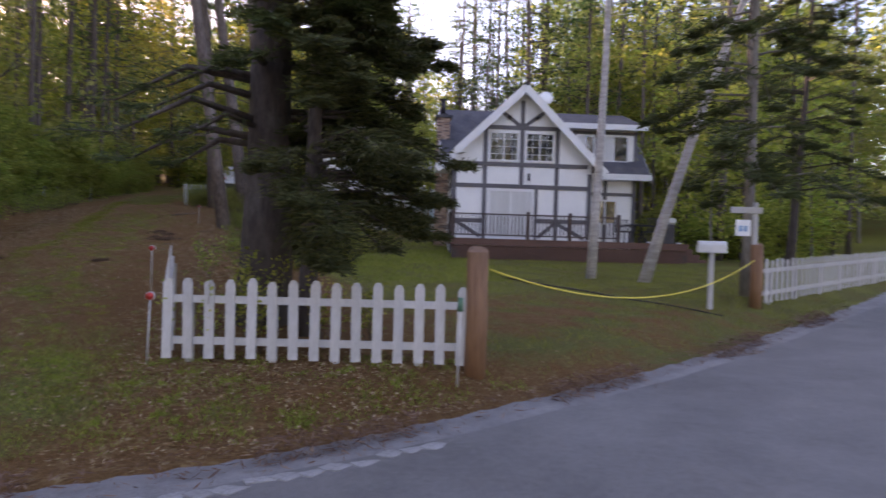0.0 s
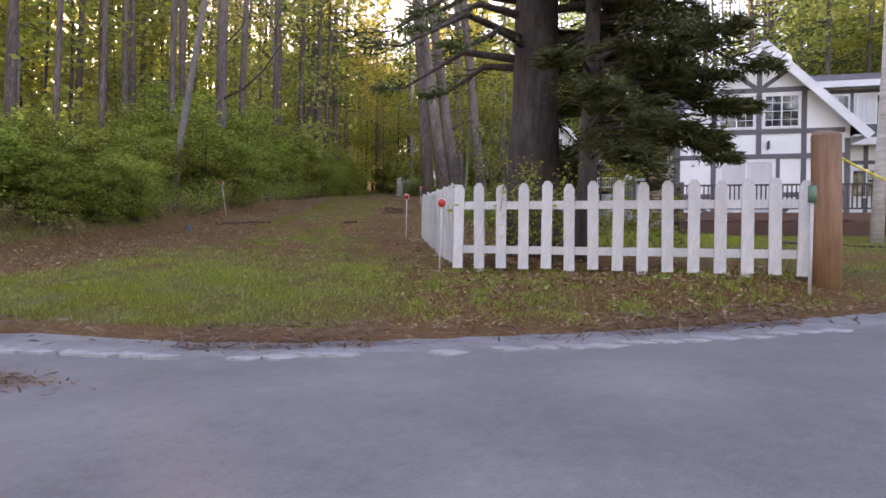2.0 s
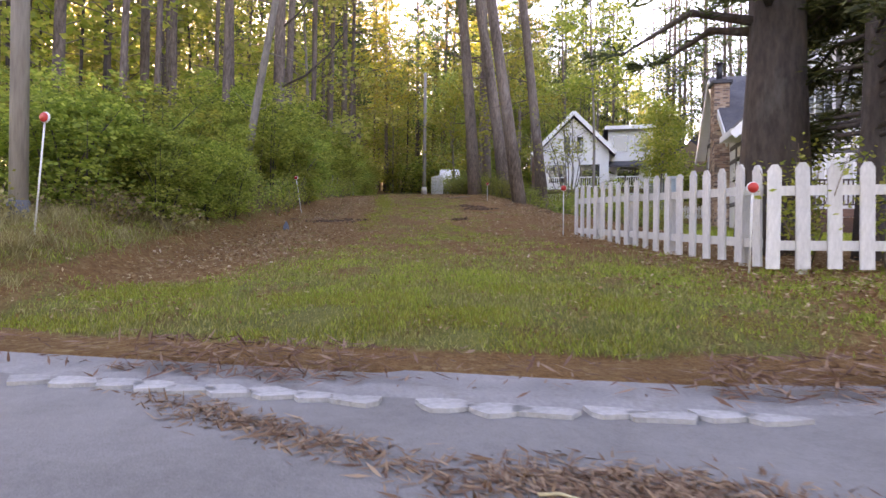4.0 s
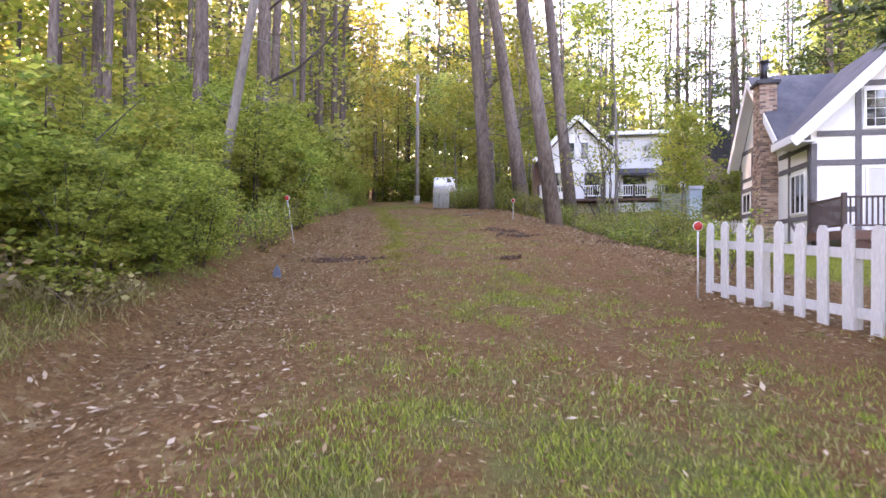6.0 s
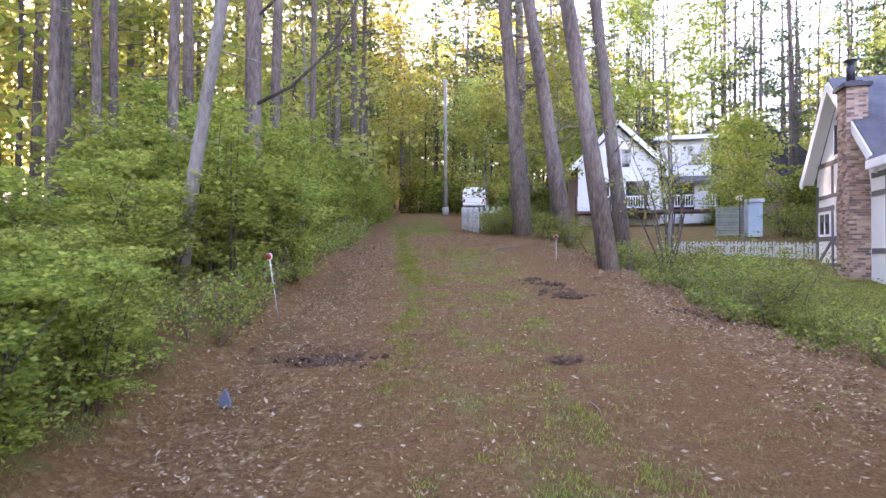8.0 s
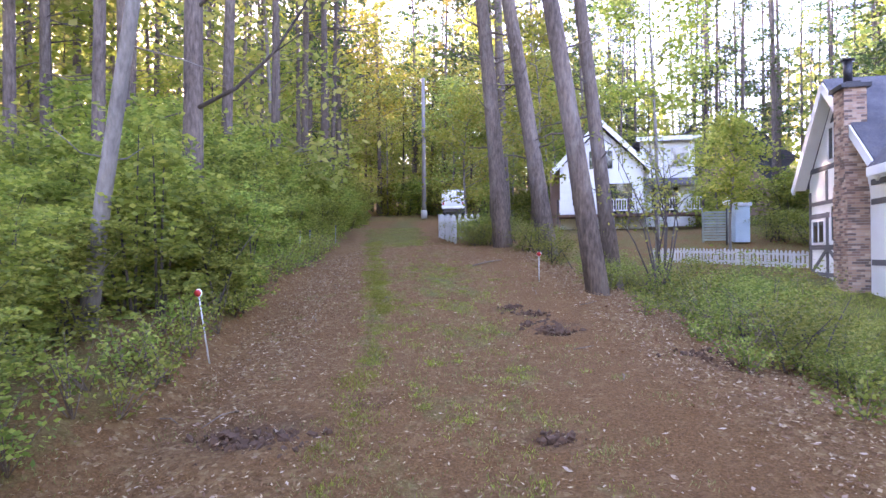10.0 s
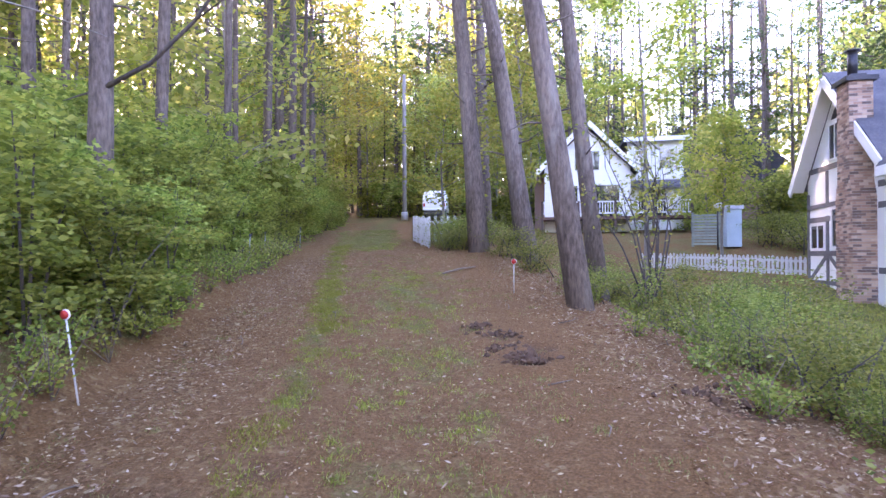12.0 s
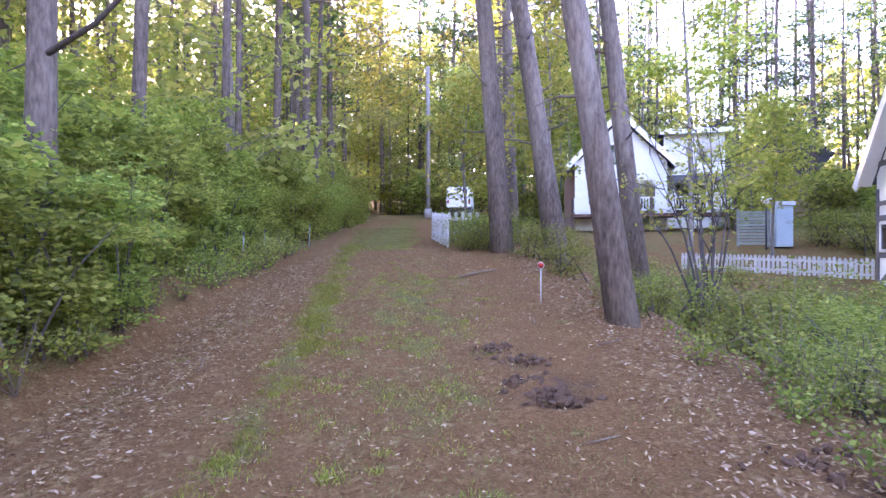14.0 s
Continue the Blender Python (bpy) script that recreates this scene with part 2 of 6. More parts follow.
CURTAIN = surface("curtain_cloth", (0.5, 0.5, 0.48), (0.66, 0.66, 0.64), 40, 2, 0.9, bump=0.3, stretch=(8, 8, 0.3))
NEEDLE_PALE = surface("pale_dry_twig", (0.32, 0.27, 0.15), (0.44, 0.38, 0.23), 40, 4, 0.8, bump=0.2)
SOIL = surface("torn_soil", (0.048, 0.024, 0.012), (0.115, 0.06, 0.031), 40, 4, 0.95, bump=0.8)
DRYLEAF = leafy("dry_leaves", (0.14, 0.07, 0.032), (0.24, 0.14, 0.066), (0.46, 0.36, 0.215), 0.15, 0.8)
PALELEAF = leafy("pale_dry_leaves", (0.2, 0.125, 0.07), (0.36, 0.27, 0.165), (0.55, 0.46, 0.32), 0.15, 0.8)
NEEDLES = leafy("fallen_needles", (0.11, 0.065, 0.04), (0.2, 0.13, 0.078), (0.32, 0.235, 0.15), 0.1, 0.8)
SHRUBLEAF = leafy("shrub_leaves", (0.095, 0.13, 0.03), (0.188, 0.226, 0.05), (0.335, 0.35, 0.09), 0.54)
BANKLEAF = leafy("bank_weed_leaves", (0.07, 0.095, 0.02), (0.148, 0.172, 0.036), (0.27, 0.272, 0.08), 0.46)
FARLEAF = leafy("far_leaves", (0.1, 0.13, 0.034), (0.19, 0.21, 0.055), (0.34, 0.3, 0.085), 0.55)
YOUNGLEAF = leafy("young_leaves", (0.14, 0.185, 0.042), (0.24, 0.275, 0.062), (0.37, 0.35, 0.1), 0.6)
# lighter copy of the young leaves, with evening sun put into the colour
SUNPAINT_LEAF = leafy("leaves_painted_evening_sun", (0.16, 0.2, 0.055), (0.26, 0.29, 0.085), (0.39, 0.37, 0.14), 0.64)
PINELEAF = leafy("pine_needles", (0.035, 0.065, 0.02), (0.06, 0.1, 0.03), (0.1, 0.14, 0.045), 0.3)
# pine needles with golden sunlight put into their colour
SUNPAINT_PINE = leafy("pine_needles_painted_sun", (0.14, 0.145, 0.036), (0.25, 0.22, 0.05), (0.38, 0.29, 0.07), 0.66)
SPRUCELEAF = leafy("spruce_needles", (0.032, 0.045, 0.016), (0.058, 0.078, 0.026), (0.105, 0.12, 0.044), 0.25)
DRYWEED = leafy("dry_bank_weeds", (0.13, 0.105, 0.045), (0.21, 0.175, 0.075), (0.33, 0.285, 0.15), 0.3)
GRASSDRY = leafy("dry_grass_blades", (0.11, 0.115, 0.034), (0.175, 0.17, 0.052), (0.27, 0.24, 0.105), 0.3)
GRASSBLADE = leafy("grass_blades", (0.11, 0.137, 0.022), (0.19, 0.212, 0.036), (0.29, 0.28, 0.072), 0.4)

# ---- building helpers ----
RNG = np.random.default_rng(7)


def thing(name, loc, label, category, group="", turn=0.0, kind=""):
    ob = new(name)
    ob.matrix_world = pose(*loc, 0, 0, turn)
    ob.empty_display_size = 0.2
    return tagged(ob, label, category, group, kind)


def link_mesh(name, me, material, parent=None, label="", smooth=False):
    me.materials.append(material)
    if smooth:
        me.polygons.foreach_set("use_smooth", [True] * len(me.polygons))
    ob = new(name, me)
    if parent is not None:
        ob.parent = parent
    return tagged(ob, label)


def part(name, bm, material, parent=None, label="", smooth=False):
    me = bpy.data.meshes.new(name)
    bm.to_mesh(me)
    bm.free()
    return link_mesh(name, me, material, parent, label, smooth)


def box(bm, x0, x1, y0, y1, z0, z1, bevel=0.0):
    m = Matrix.Translation(((x0 + x1) / 2, (y0 + y1) / 2, (z0 + z1) / 2)) @ Matrix.Diagonal((abs(x1 - x0), abs(y1 - y0), abs(z1 - z0), 1))
    vs = bmesh.ops.create_cube(bm, size=1, matrix=m)["verts"]
    if bevel:
        es = list({e for v in vs for e in v.link_edges})
        bmesh.ops.bevel(bm, geom=es, offset=bevel, segments=1, affect="EDGES")
    return bm


def beam(bm, a, b, w, d):
    """A squared bar from a to b, w across and d deep."""
    a, b = Vector(a), Vector(b)
    q = (b - a).to_track_quat("Z", "Y").to_matrix().to_4x4()
    m = Matrix.Translation((a + b) / 2) @ q @ Matrix.Diagonal((w, d, (b - a).length, 1))
    bmesh.ops.create_cube(bm, size=1, matrix=m)
    return bm


def prism(bm, outline, axis, lo, hi):
    """A flat outline of two coordinates, drawn out along an axis from lo to hi."""
    def at(p, q):
        u, w = p
        return {"x": (q, u, w), "y": (u, q, w), "z": (u, w, q)}[axis]
    a = [bm.verts.new(at(p, lo)) for p in outline]
    b = [bm.verts.new(at(p, hi)) for p in outline]
    n = len(outline)
    bm.faces.new(a)
    bm.faces.new(b[::-1])
    for i in range(n):
        bm.faces.new((a[i], b[i], b[(i + 1) % n], a[(i + 1) % n]))
    bmesh.ops.recalc_face_normals(bm, faces=bm.faces)
    return bm


def tube_data(points, radii, sides, verts, faces, rough=0.0, cap=True):
    """Adds a tapered round limb along points to lists of corners and faces."""
    pts = [Vector(p) for p in points]
    first = len(verts)
    for i, p in enumerate(pts):
        d = (pts[min(i + 1, len(pts) - 1)] - pts[max(i - 1, 0)]).normalized()
        side = d.cross(Vector((0.31, 0.87, 0.12))).normalized()
        up = d.cross(side)
        for k in range(sides):
            a = 2 * math.pi * k / sides
            r = radii[i] * (1 + rough * (RNG.random() - 0.5))
            verts.append(p + side * (math.cos(a) * r) + up * (math.sin(a) * r))
    for i in range(len(pts) - 1):
        for k in range(sides):
            a, b = first + i * sides + k, first + i * sides + (k + 1) % sides
            faces.append((a, b, b + sides, a + sides))
    if cap:
        faces.append(tuple(range(first + (len(pts) - 1) * sides, first + len(pts) * sides)))
        faces.append(tuple(range(first + sides - 1, first - 1, -1)))


def tubes(name, limbs, material, parent=None, label="", rough=0.0):
    """limbs: rows of points, radii and sides, joined into one mesh."""
    verts, faces = [], []
    for points, radii, sides in limbs:
        tube_data(points, radii, sides, verts, faces, rough)
    me = bpy.data.meshes.new(name)
    me.from_pydata([tuple(v) for v in verts], [], faces)
    return link_mesh(name, me, material, parent, label, True)


def blades(name, base, along, across, material, parent=None, label=""):
    """Leaves as four-cornered blades: base points, and the half vectors along and across each blade (arrays of n x 3)."""
    n = len(base)
    c = np.empty((n, 4, 3))
    c[:, 0], c[:, 1], c[:, 2], c[:, 3] = base - along, base + across - along * 0.1, base + along, base - across - along * 0.1
    me = bpy.data.meshes.new(name)
    me.vertices.add(4 * n)
    me.vertices.foreach_set("co", c.reshape(-1))
    me.loops.add(4 * n)
    me.loops.foreach_set("vertex_index", np.arange(4 * n, dtype=np.int32))
    me.polygons.add(n)
    me.polygons.foreach_set("loop_start", np.arange(0, 4 * n, 4, dtype=np.int32))
    me.update(calc_edges=True)
    me.validate()
    return link_mesh(name, me, material, parent, label)


def free_vectors(n, rng, flat=0.0):
    v = rng.normal(size=(n, 3))
    v[:, 2] *= 1 - flat
    return v / np.linalg.norm(v, axis=1, keepdims=True)


def leaf_cloud(name, centres, size, material, parent, rng, narrow=0.5, flat=0.3, label=""):
    n = len(centres)
    a = free_vectors(n, rng, flat)
    b = np.cross(a, free_vectors(n, rng))
    b /= np.linalg.norm(b, axis=1, keepdims=True) + 1e-9
    s = (size * rng.uniform(0.6, 1.3, n))[:, None]
    return blades(name, centres, a * s * 0.5, b * s * 0.5 * narrow, material, parent, label)


# ---- lie of the land ----
DRIVE = ((-60, .12), (-21, .12), (-20, .22), (-17.5, .55), (-13.5, .95), (-10, 1.5), (-8, 1.68), (-5, 2.15), (-3.5, 2.35), (2.6, 3.15), (6, 3.45), (26, 5.3), (45, 7.8), (120, 24), (400, 60))
LAWN = ((-60, .3), (-19, .45), (-17.5, .58), (-10, .95), (-3, 1.3), (1, 1.5), (3, 1.75), (6.3, 2.08), (7.6, 2.32), (12, 2.45), (13.5, 2.9), (17, 3.7), (30, 5), (45, 7), (120, 20), (400, 55))
ROAD_EDGE = ((-300, -20.5), (-12, -20.7), (-8, -20.75), (-6, -20.7), (-5, -20.55), (-4, -20.3), (-3, -19.95), (-2, -19.47), (-1, -18.9), (0, -18.25), (1.5, -17.25), (3, -16.15), (6, -13.65), (9, -11.1), (13, -7.7), (20, -1.9), (300, 228))
ROAD_RISE = ((-300, .12), (-5, .12), (-1, .3), (6, .64), (13, .98), (60, 3), (300, 12))


def along(table, q):
    a, b = zip(*table)
    return np.interp(q, a, b)


def ease(q):
    q = np.clip(q, 0, 1)
    return q * q * (3 - 2 * q)


def drive_off(x, y):
    """How far a place lies to the right of the middle of the drive."""
    return x + 10.5 + .27 * (y + 7)


def hill(x, y):
    u = drive_off(x, y)
    d, l = along(DRIVE, y), along(LAWN, y)
    s = ease((u - 2.9) / 4)
    k = ease((x - .2) / 2) * ease((y + 2) / 3) * ease((14 - y) / 5)
    z = d * (1 - s) + (l * (1 - k) + 1.32 * k) * s
    z = z + np.clip((-2.8 - u) * .5, 0, .5) * ease((y + 20.3) / 1.5) * ease((4 - y) / 10) + np.clip((-3.5 - u) * .07, 0, 3) * ease((y + 19) / 5)
    return z + np.clip((x - 8) * .03, 0, 1.5)


def road_off(x, y):
    """Metres from the road's edge, positive on the land side."""
    slope = (along(ROAD_EDGE, x + .5) - along(ROAD_EDGE, x - .5))
    return (y - along(ROAD_EDGE, x)) / np.sqrt(1 + slope * slope)


def land(x, y):
    s = road_off(x, y)
    r = along(ROAD_RISE, x)
    near = ease((s - .28) / .8)
    z = np.where(s > 0, (r + .02) * (1 - near) + hill(x, y) * near, r - .08 * ease(-s / .25))
    return np.where(s < -6.0, r - .08 + .12 * ease((-6.2 - s) / .8), z)


def gz(x, y):
    return float(land(np.array(float(x)), np.array(float(y))))


# the entry at (-6.3, -8.6) paints a patch of shadow as dark soil
HOLES = ((-11.3, -11.3, .5, .2), (-8.5, -7.4, .3, .34), (-8.35, -7.0, .25, .22), (-8.9, -6.5, .22, .2), (-9.4, -6.1, .2, .16), (-8.45, -11.1, .2, .15), (-10.3, -10.5, .18, .16), (-6.3, -8.6, .4, .2), (-10.9, -11.1, .3, .16))


def cover(x, y):
    """Share of grass, of dark bare soil and of leaf litter at a place."""
    u, s = drive_off(x, y), road_off(x, y)
    mouth = (.45 * ease((-13.8 - y) / 3) + .55 * ease((-16.6 - y) / 2.4)) * ease((-3.2 - x) / 2.2) * ease((s - .34) / .35) * ease((u + 2.6 + 1.5 * ease((2.3 - s) / .9)) / 1.7)
    band = u + .9 + .085 * np.clip(y + 6, 0, 40)
    strip = np.exp(-((u - .5) / 1.1) ** 2) * .38 * ease((2 - y) / 4) + .14 * np.exp(-(u / 2.4) ** 2)
    patch = .5 + .5 * np.sin(3.1 * x + 2 * np.sin(1.7 * y)) * np.sin(2.3 * y + 1.3 * np.sin(2.9 * x) + 1)
    patch = .5 + .75 * patch * (.6 + .4 * np.sin(7.3 * x + 5.1 * y))
    strip = strip * patch
    mouth = mouth * (.5 + .45 * patch + .16 * np.sin(5.3 * x + 1.9 * y) * np.sin(4.1 * y - 2.2 * x + 1))
    strip = np.maximum(strip, np.exp(-((band + .12 * np.sin(2.7 * y) * np.sin(1.1 * y + 2)) / .3) ** 2) * (.3 + .3 * patch) * ease((y + 13) / 5))
    strip = np.maximum(strip, ease((y - 1.5) / 3) * ease((u + 2.6) / 1.2) * ease((.5 - u) / .8) * (.42 + .2 * patch))
    strip = strip * ease((y + 17) / 3)
    bald = 1 - .95 * np.exp(-(((x - 1.0) / 2.9) ** 2 + ((y + 14.2) / 2.1) ** 2)) * (.6 + .5 * np.sin(2.9 * x + 1.3 * y) * np.sin(3.3 * y))
    lawn = ease((u - 5.2) / 1.6) * ease((y + 18.5) / 2) * (.74 + .16 * np.sin(2.1 * x + 1.7 * np.sin(.9 * y)) * np.sin(1.6 * y + .8 * x))
    lawn = lawn * (1 - .75 * np.exp(-(((x + 3.3) / 2.4) ** 2 + ((y + 16.2) / 2.2) ** 2)))
    lawn = lawn * bald
    lawn = lawn * (1 - ease((y - 4.5) / 2) * ease((6 - x) / 5) * .4)
    verge = ease((x + .3) / 1) * ease((s - .4) / .6) * ease((3.5 - s) / 1) * .7 * bald
    verge = np.maximum(verge, .42 * ease((s - .4) / .4) * ease((1.9 - s) / .6) * ease((x + 5) / 1.5) * (.5 + .5 * np.sin(4.1 * x + 2.2 * y) * np.sin(3.7 * y - x)))
    wood = np.where((u < -3.2) | (y > 25), .45, 0)
    g = np.maximum.reduce([mouth * .82, np.where(np.abs(u) < 4.2, strip, 0), lawn, verge, wood])
    dark = np.zeros_like(g)
    for hx, hy, hr, depth in HOLES:
        dark = np.maximum(dark, .8 * np.exp(-(((x - hx) ** 2 + 1.6 * (y - hy) ** 2) / hr ** 2)) * (.62 + .38 * np.sin(17 * x + 9 * y) * np.sin(13 * y - 7 * x)))
    lit = np.clip(.55 + .45 * np.exp(-((u + 2.2) / .8) ** 2) + .4 * np.exp(-((u - 3.3) / 1.2) ** 2) - .5 * np.exp(-((u - 2.2) / .6) ** 2), .15, 1)
    return g, dark, lit


def axis_steps(lo, hi, step, far):
    mid = np.arange(lo, hi + 1e-6, step)
    out, d, a, b = [], step, lo, hi
    left, right = [], []
    while a > -far:
        d *= 1.22
        a -= d
        b += d
        left.append(a)
        right.append(b)
    return np.concatenate([left[::-1], mid, right])


def build_ground():
    xs, ys = axis_steps(-16, 9, .13, 420), axis_steps(-21.5, 14, .13, 420)
    gx, gy = np.meshgrid(xs, ys)
    z = land(gx, gy)
    bumpy = np.array([noise.noise(Vector((x * 1.3, y * 1.3, 0))) * .035 + noise.noise(Vector((x * 5, y * 5, 3))) * .012 for x, y in zip(gx.ravel(), gy.ravel())]).reshape(gx.shape)
    z = z + bumpy * ease(road_off(gx, gy) / .8)
    for hx, hy, hr, depth in HOLES:
        r2 = ((gx - hx) ** 2 + (gy - hy) ** 2) / hr ** 2
        z = z - depth * .12 * np.exp(-r2 * 2) + depth * .14 * np.exp(-(np.sqrt(r2) - 1.2) ** 2 * 6)
    ny, nx = gx.shape
    idx = np.arange(nx * ny).reshape(ny, nx)
    quads = np.stack([idx[:-1, :-1], idx[:-1, 1:], idx[1:, 1:], idx[1:, :-1]], -1).reshape(-1, 4)
    me = bpy.data.meshes.new("ground")
    me.vertices.add(nx * ny)
    me.vertices.foreach_set("co", np.stack([gx, gy, z], -1).reshape(-1))
    n = len(quads)
    me.loops.add(4 * n)
    me.loops.foreach_set("vertex_index", quads.astype(np.int32).reshape(-1))
    me.polygons.add(n)
    me.polygons.foreach_set("loop_start", np.arange(0, 4 * n, 4, dtype=np.int32))
    me.update(calc_edges=True)
    g, d, l = cover(gx, gy)
    ca = me.color_attributes.new("cover", "FLOAT_COLOR", "POINT")
    ca.data.foreach_set("color", np.stack([g, d, l, np.ones_like(g)], -1).reshape(-1))
    ob = link_mesh("ground", me, GROUND, None, "", True)
    tagged(ob, "earth drive and lawn with grass, leaf litter and needles", "ground", kind="structure")


build_ground()


def ribbon(name, near, far, lift, material, label, thick=0.0, wobble=0.0, step=.25):
    """A strip that follows the road's edge between two offsets from it (land side positive)."""
    xs = np.concatenate([np.arange(-60, -14, 2.0), np.arange(-14, 14, step), np.arange(14, 120, 4.0)])
    bm = bmesh.new()
    rows = []
    offs = [far + (near - far) * k / 6 for k in range(7)]
    for x in xs:
        y = float(along(ROAD_EDGE, x))
        sl = float(along(ROAD_EDGE, x + .5) - along(ROAD_EDGE, x - .5))
        nx, ny = -sl / math.hypot(1, sl), 1 / math.hypot(1, sl)
        row = []
        for k, o in enumerate(offs):
            w = wobble * noise.noise(Vector((x * 1.7, k // 6 * 9.0, 2.0))) if k in (0, 6) else 0
            px, py = x + nx * (o + w), y + ny * (o + w)
            z = float(along(ROAD_RISE, px)) + lift - (thick if k in (0, 6) else 0)
            row.append(bm.verts.new((px, py, z)))
        rows.append(row)
    for a, b in zip(rows, rows[1:]):
        for k in range(6):
            bm.faces.new((a[k], a[k + 1], b[k + 1], b[k]))
    bmesh.ops.recalc_face_normals(bm, faces=bm.faces)
    if sum(f.normal.z for f in bm.faces) < 0:
        bmesh.ops.reverse_faces(bm, faces=bm.faces)
    ob = part(name, bm, material, smooth=True)
    return tagged(ob, label, "road", kind="structure")


ribbon("road", -.3, -6.2, .0, ASPHALT, "smooth grey asphalt road curving round the verge")
ribbon("road_edge", .34, -.48, .012, EDGE_OLD, "worn grey asphalt berm along the verge", .03, .07)

# ---- the timbered house ----
BASE, FLOOR = 1.25, 2.12
EAVE, RIDGE_Z, RIDGE_Y = 5.0, 8.3, 4.9
FRONT_Y, REAR_Y, RIGHT_X, WING_X = 1.75, 7.25, 8.35, 5.8


def build_house():
    h = thing("house", (0, 0, 0), "white half-timbered two-storey house with dark beams and steep gables", "house")

    def wall(name, outline, axis, lo, hi, mat=STUCCO, label=""):
        return part(name, prism(bmesh.new(), outline, axis, lo, hi), mat, h, label)

    wing = [(0, BASE), (WING_X, BASE), (WING_X, 5.4), (2.87, 8.34), (0, 5.5)]
    wall("front_wall", wing, "y", 0, .2, label="white stucco gable wall")
    side = [(.2, BASE), (REAR_Y, BASE), (REAR_Y, 5.36), (RIDGE_Y, 8.22), (FRONT_Y, 5.36), (.2, 5.36)]
    wall("side_wall", side, "x", 0, .2)
    wall("side_wall", [(FRONT_Y + .2, BASE), (REAR_Y, BASE), (REAR_Y, 5.36), (RIDGE_Y, 8.22), (FRONT_Y + .2, 5.5)], "x", RIGHT_X - .2, RIGHT_X)
    wall("front_wall", [(WING_X, BASE), (RIGHT_X - .2, BASE), (RIGHT_X - .2, EAVE + .1), (WING_X, EAVE + .1)], "y", FRONT_Y, FRONT_Y + .2)
    wall("wing_wall", [(.2, BASE), (FRONT_Y, BASE), (FRONT_Y, EAVE + .2), (.2, EAVE + .2)], "x", WING_X - .2, WING_X)
    wall("rear_wall", [(.2, BASE), (RIGHT_X - .2, BASE), (RIGHT_X - .2, EAVE + .2), (.2, EAVE + .2)], "y", REAR_Y - .2, REAR_Y)
    part("foundation", box(bmesh.new(), .05, RIGHT_X - .05, .06, REAR_Y - .05, .9, BASE + .1), CONCRETE, h, "bare grey concrete foundation")

    # roofs
    def slab(name, a, b, c, d, t, mat, label=""):
        bm = bmesh.new()
        lo = [bm.verts.new(p) for p in (a, b, c, d)]
        hi = [bm.verts.new((p[0], p[1], p[2] + t)) for p in (a, b, c, d)]
        bm.faces.new(lo[::-1])
        bm.faces.new(hi)
        for i in range(4):
            bm.faces.new((lo[i], lo[(i + 1) % 4], hi[(i + 1) % 4], hi[i]))
        bmesh.ops.recalc_face_normals(bm, faces=bm.faces)
        return part(name, bm, mat, h, label)

    xl, xr = -.42, RIGHT_X + .5
    yf, yr, ezr = 1.3, 7.6, EAVE + .15
    ez = EAVE - .02
    slab("roof", (xl, yf, ez), (xr, yf, ez), (xr, RIDGE_Y, RIDGE_Z), (xl, RIDGE_Y, RIDGE_Z), .12, SHINGLE, "dark grey shingle roof slope")
    slab("roof", (xr, yr, ezr), (xl, yr, ezr), (xl, RIDGE_Y, RIDGE_Z), (xr, RIDGE_Y, RIDGE_Z), .12, SHINGLE, "dark grey shingle roof slope")
    wz, wl, wr, wm = 8.42, -.65, WING_X + .45, 2.87
    back = RIDGE_Y - .02
    slab("roof", (wl, -.42, EAVE), (wm, -.42, wz), (wm, back, wz), (wl, 1.5, EAVE), .12, SHINGLE, "dark grey shingle roof slope")
    slab("roof", (wm, -.42, wz), (wr, -.42, EAVE), (wr, 1.5, EAVE), (wm, back, wz), .12, SHINGLE, "dark grey shingle roof slope")
    for y, e in ((yf, ez), (yr, ezr)):
        slab("soffit", (xl, y, e - .05), (-.002, y, e - .05), (-.002, RIDGE_Y, RIDGE_Z - .05), (xl, RIDGE_Y, RIDGE_Z - .05), .04, TRIM, "white soffit under the eaves")
    for a, b in ((wl, wm), (wr, wm)):
        slab("soffit", (a, -.42, EAVE - .05), (a, -.004, EAVE - .05), (b, -.004, wz - .05), (b, -.42, wz - .05), .04, TRIM, "white soffit under the gable")
    # rake boards and fascias
    for a, b in (((wl - .02, -.46, EAVE - .13), (wm, -.46, wz - .13)), ((wr + .02, -.46, EAVE - .13), (wm, -.46, wz - .13))):
        part("rake_board", beam(bmesh.new(), a, b, .07, .3), TRIM, h, "white painted rake board")
    for a, b in (((xl - .02, yf, ez), (xl - .02, RIDGE_Y, RIDGE_Z)), ((xl - .02, yr, ezr), (xl - .02, RIDGE_Y, RIDGE_Z)), ((xr + .02, yf, ez), (xr + .02, RIDGE_Y, RIDGE_Z)), ((xr + .02, yr, ezr), (xr + .02, RIDGE_Y, RIDGE_Z))):
        bm = bmesh.new()
        down = Vector((0, 0, .12))
        beam(bm, Vector(a) - down, Vector(b) - down, .06, .26)
        part("rake_board", bm, TRIM, h, "white painted rake board")
    part("fascia", box(bmesh.new(), wl - .05, wl, -.42, 1.4, EAVE - .12, EAVE + .12), TRIM, h)
    part("fascia", box(bmesh.new(), wr, wr + .05, -.42, 1.4, EAVE - .12, EAVE + .12), TRIM, h)
    part("fascia", box(bmesh.new(), wr, xr, yf - .05, yf, ez - .12, ez + .14), TRIM, h, "white gutter board")
    part("soffit", box(bmesh.new(), wl, -.0, -.42, 1.4, EAVE - .1, EAVE - .06), TRIM, h)
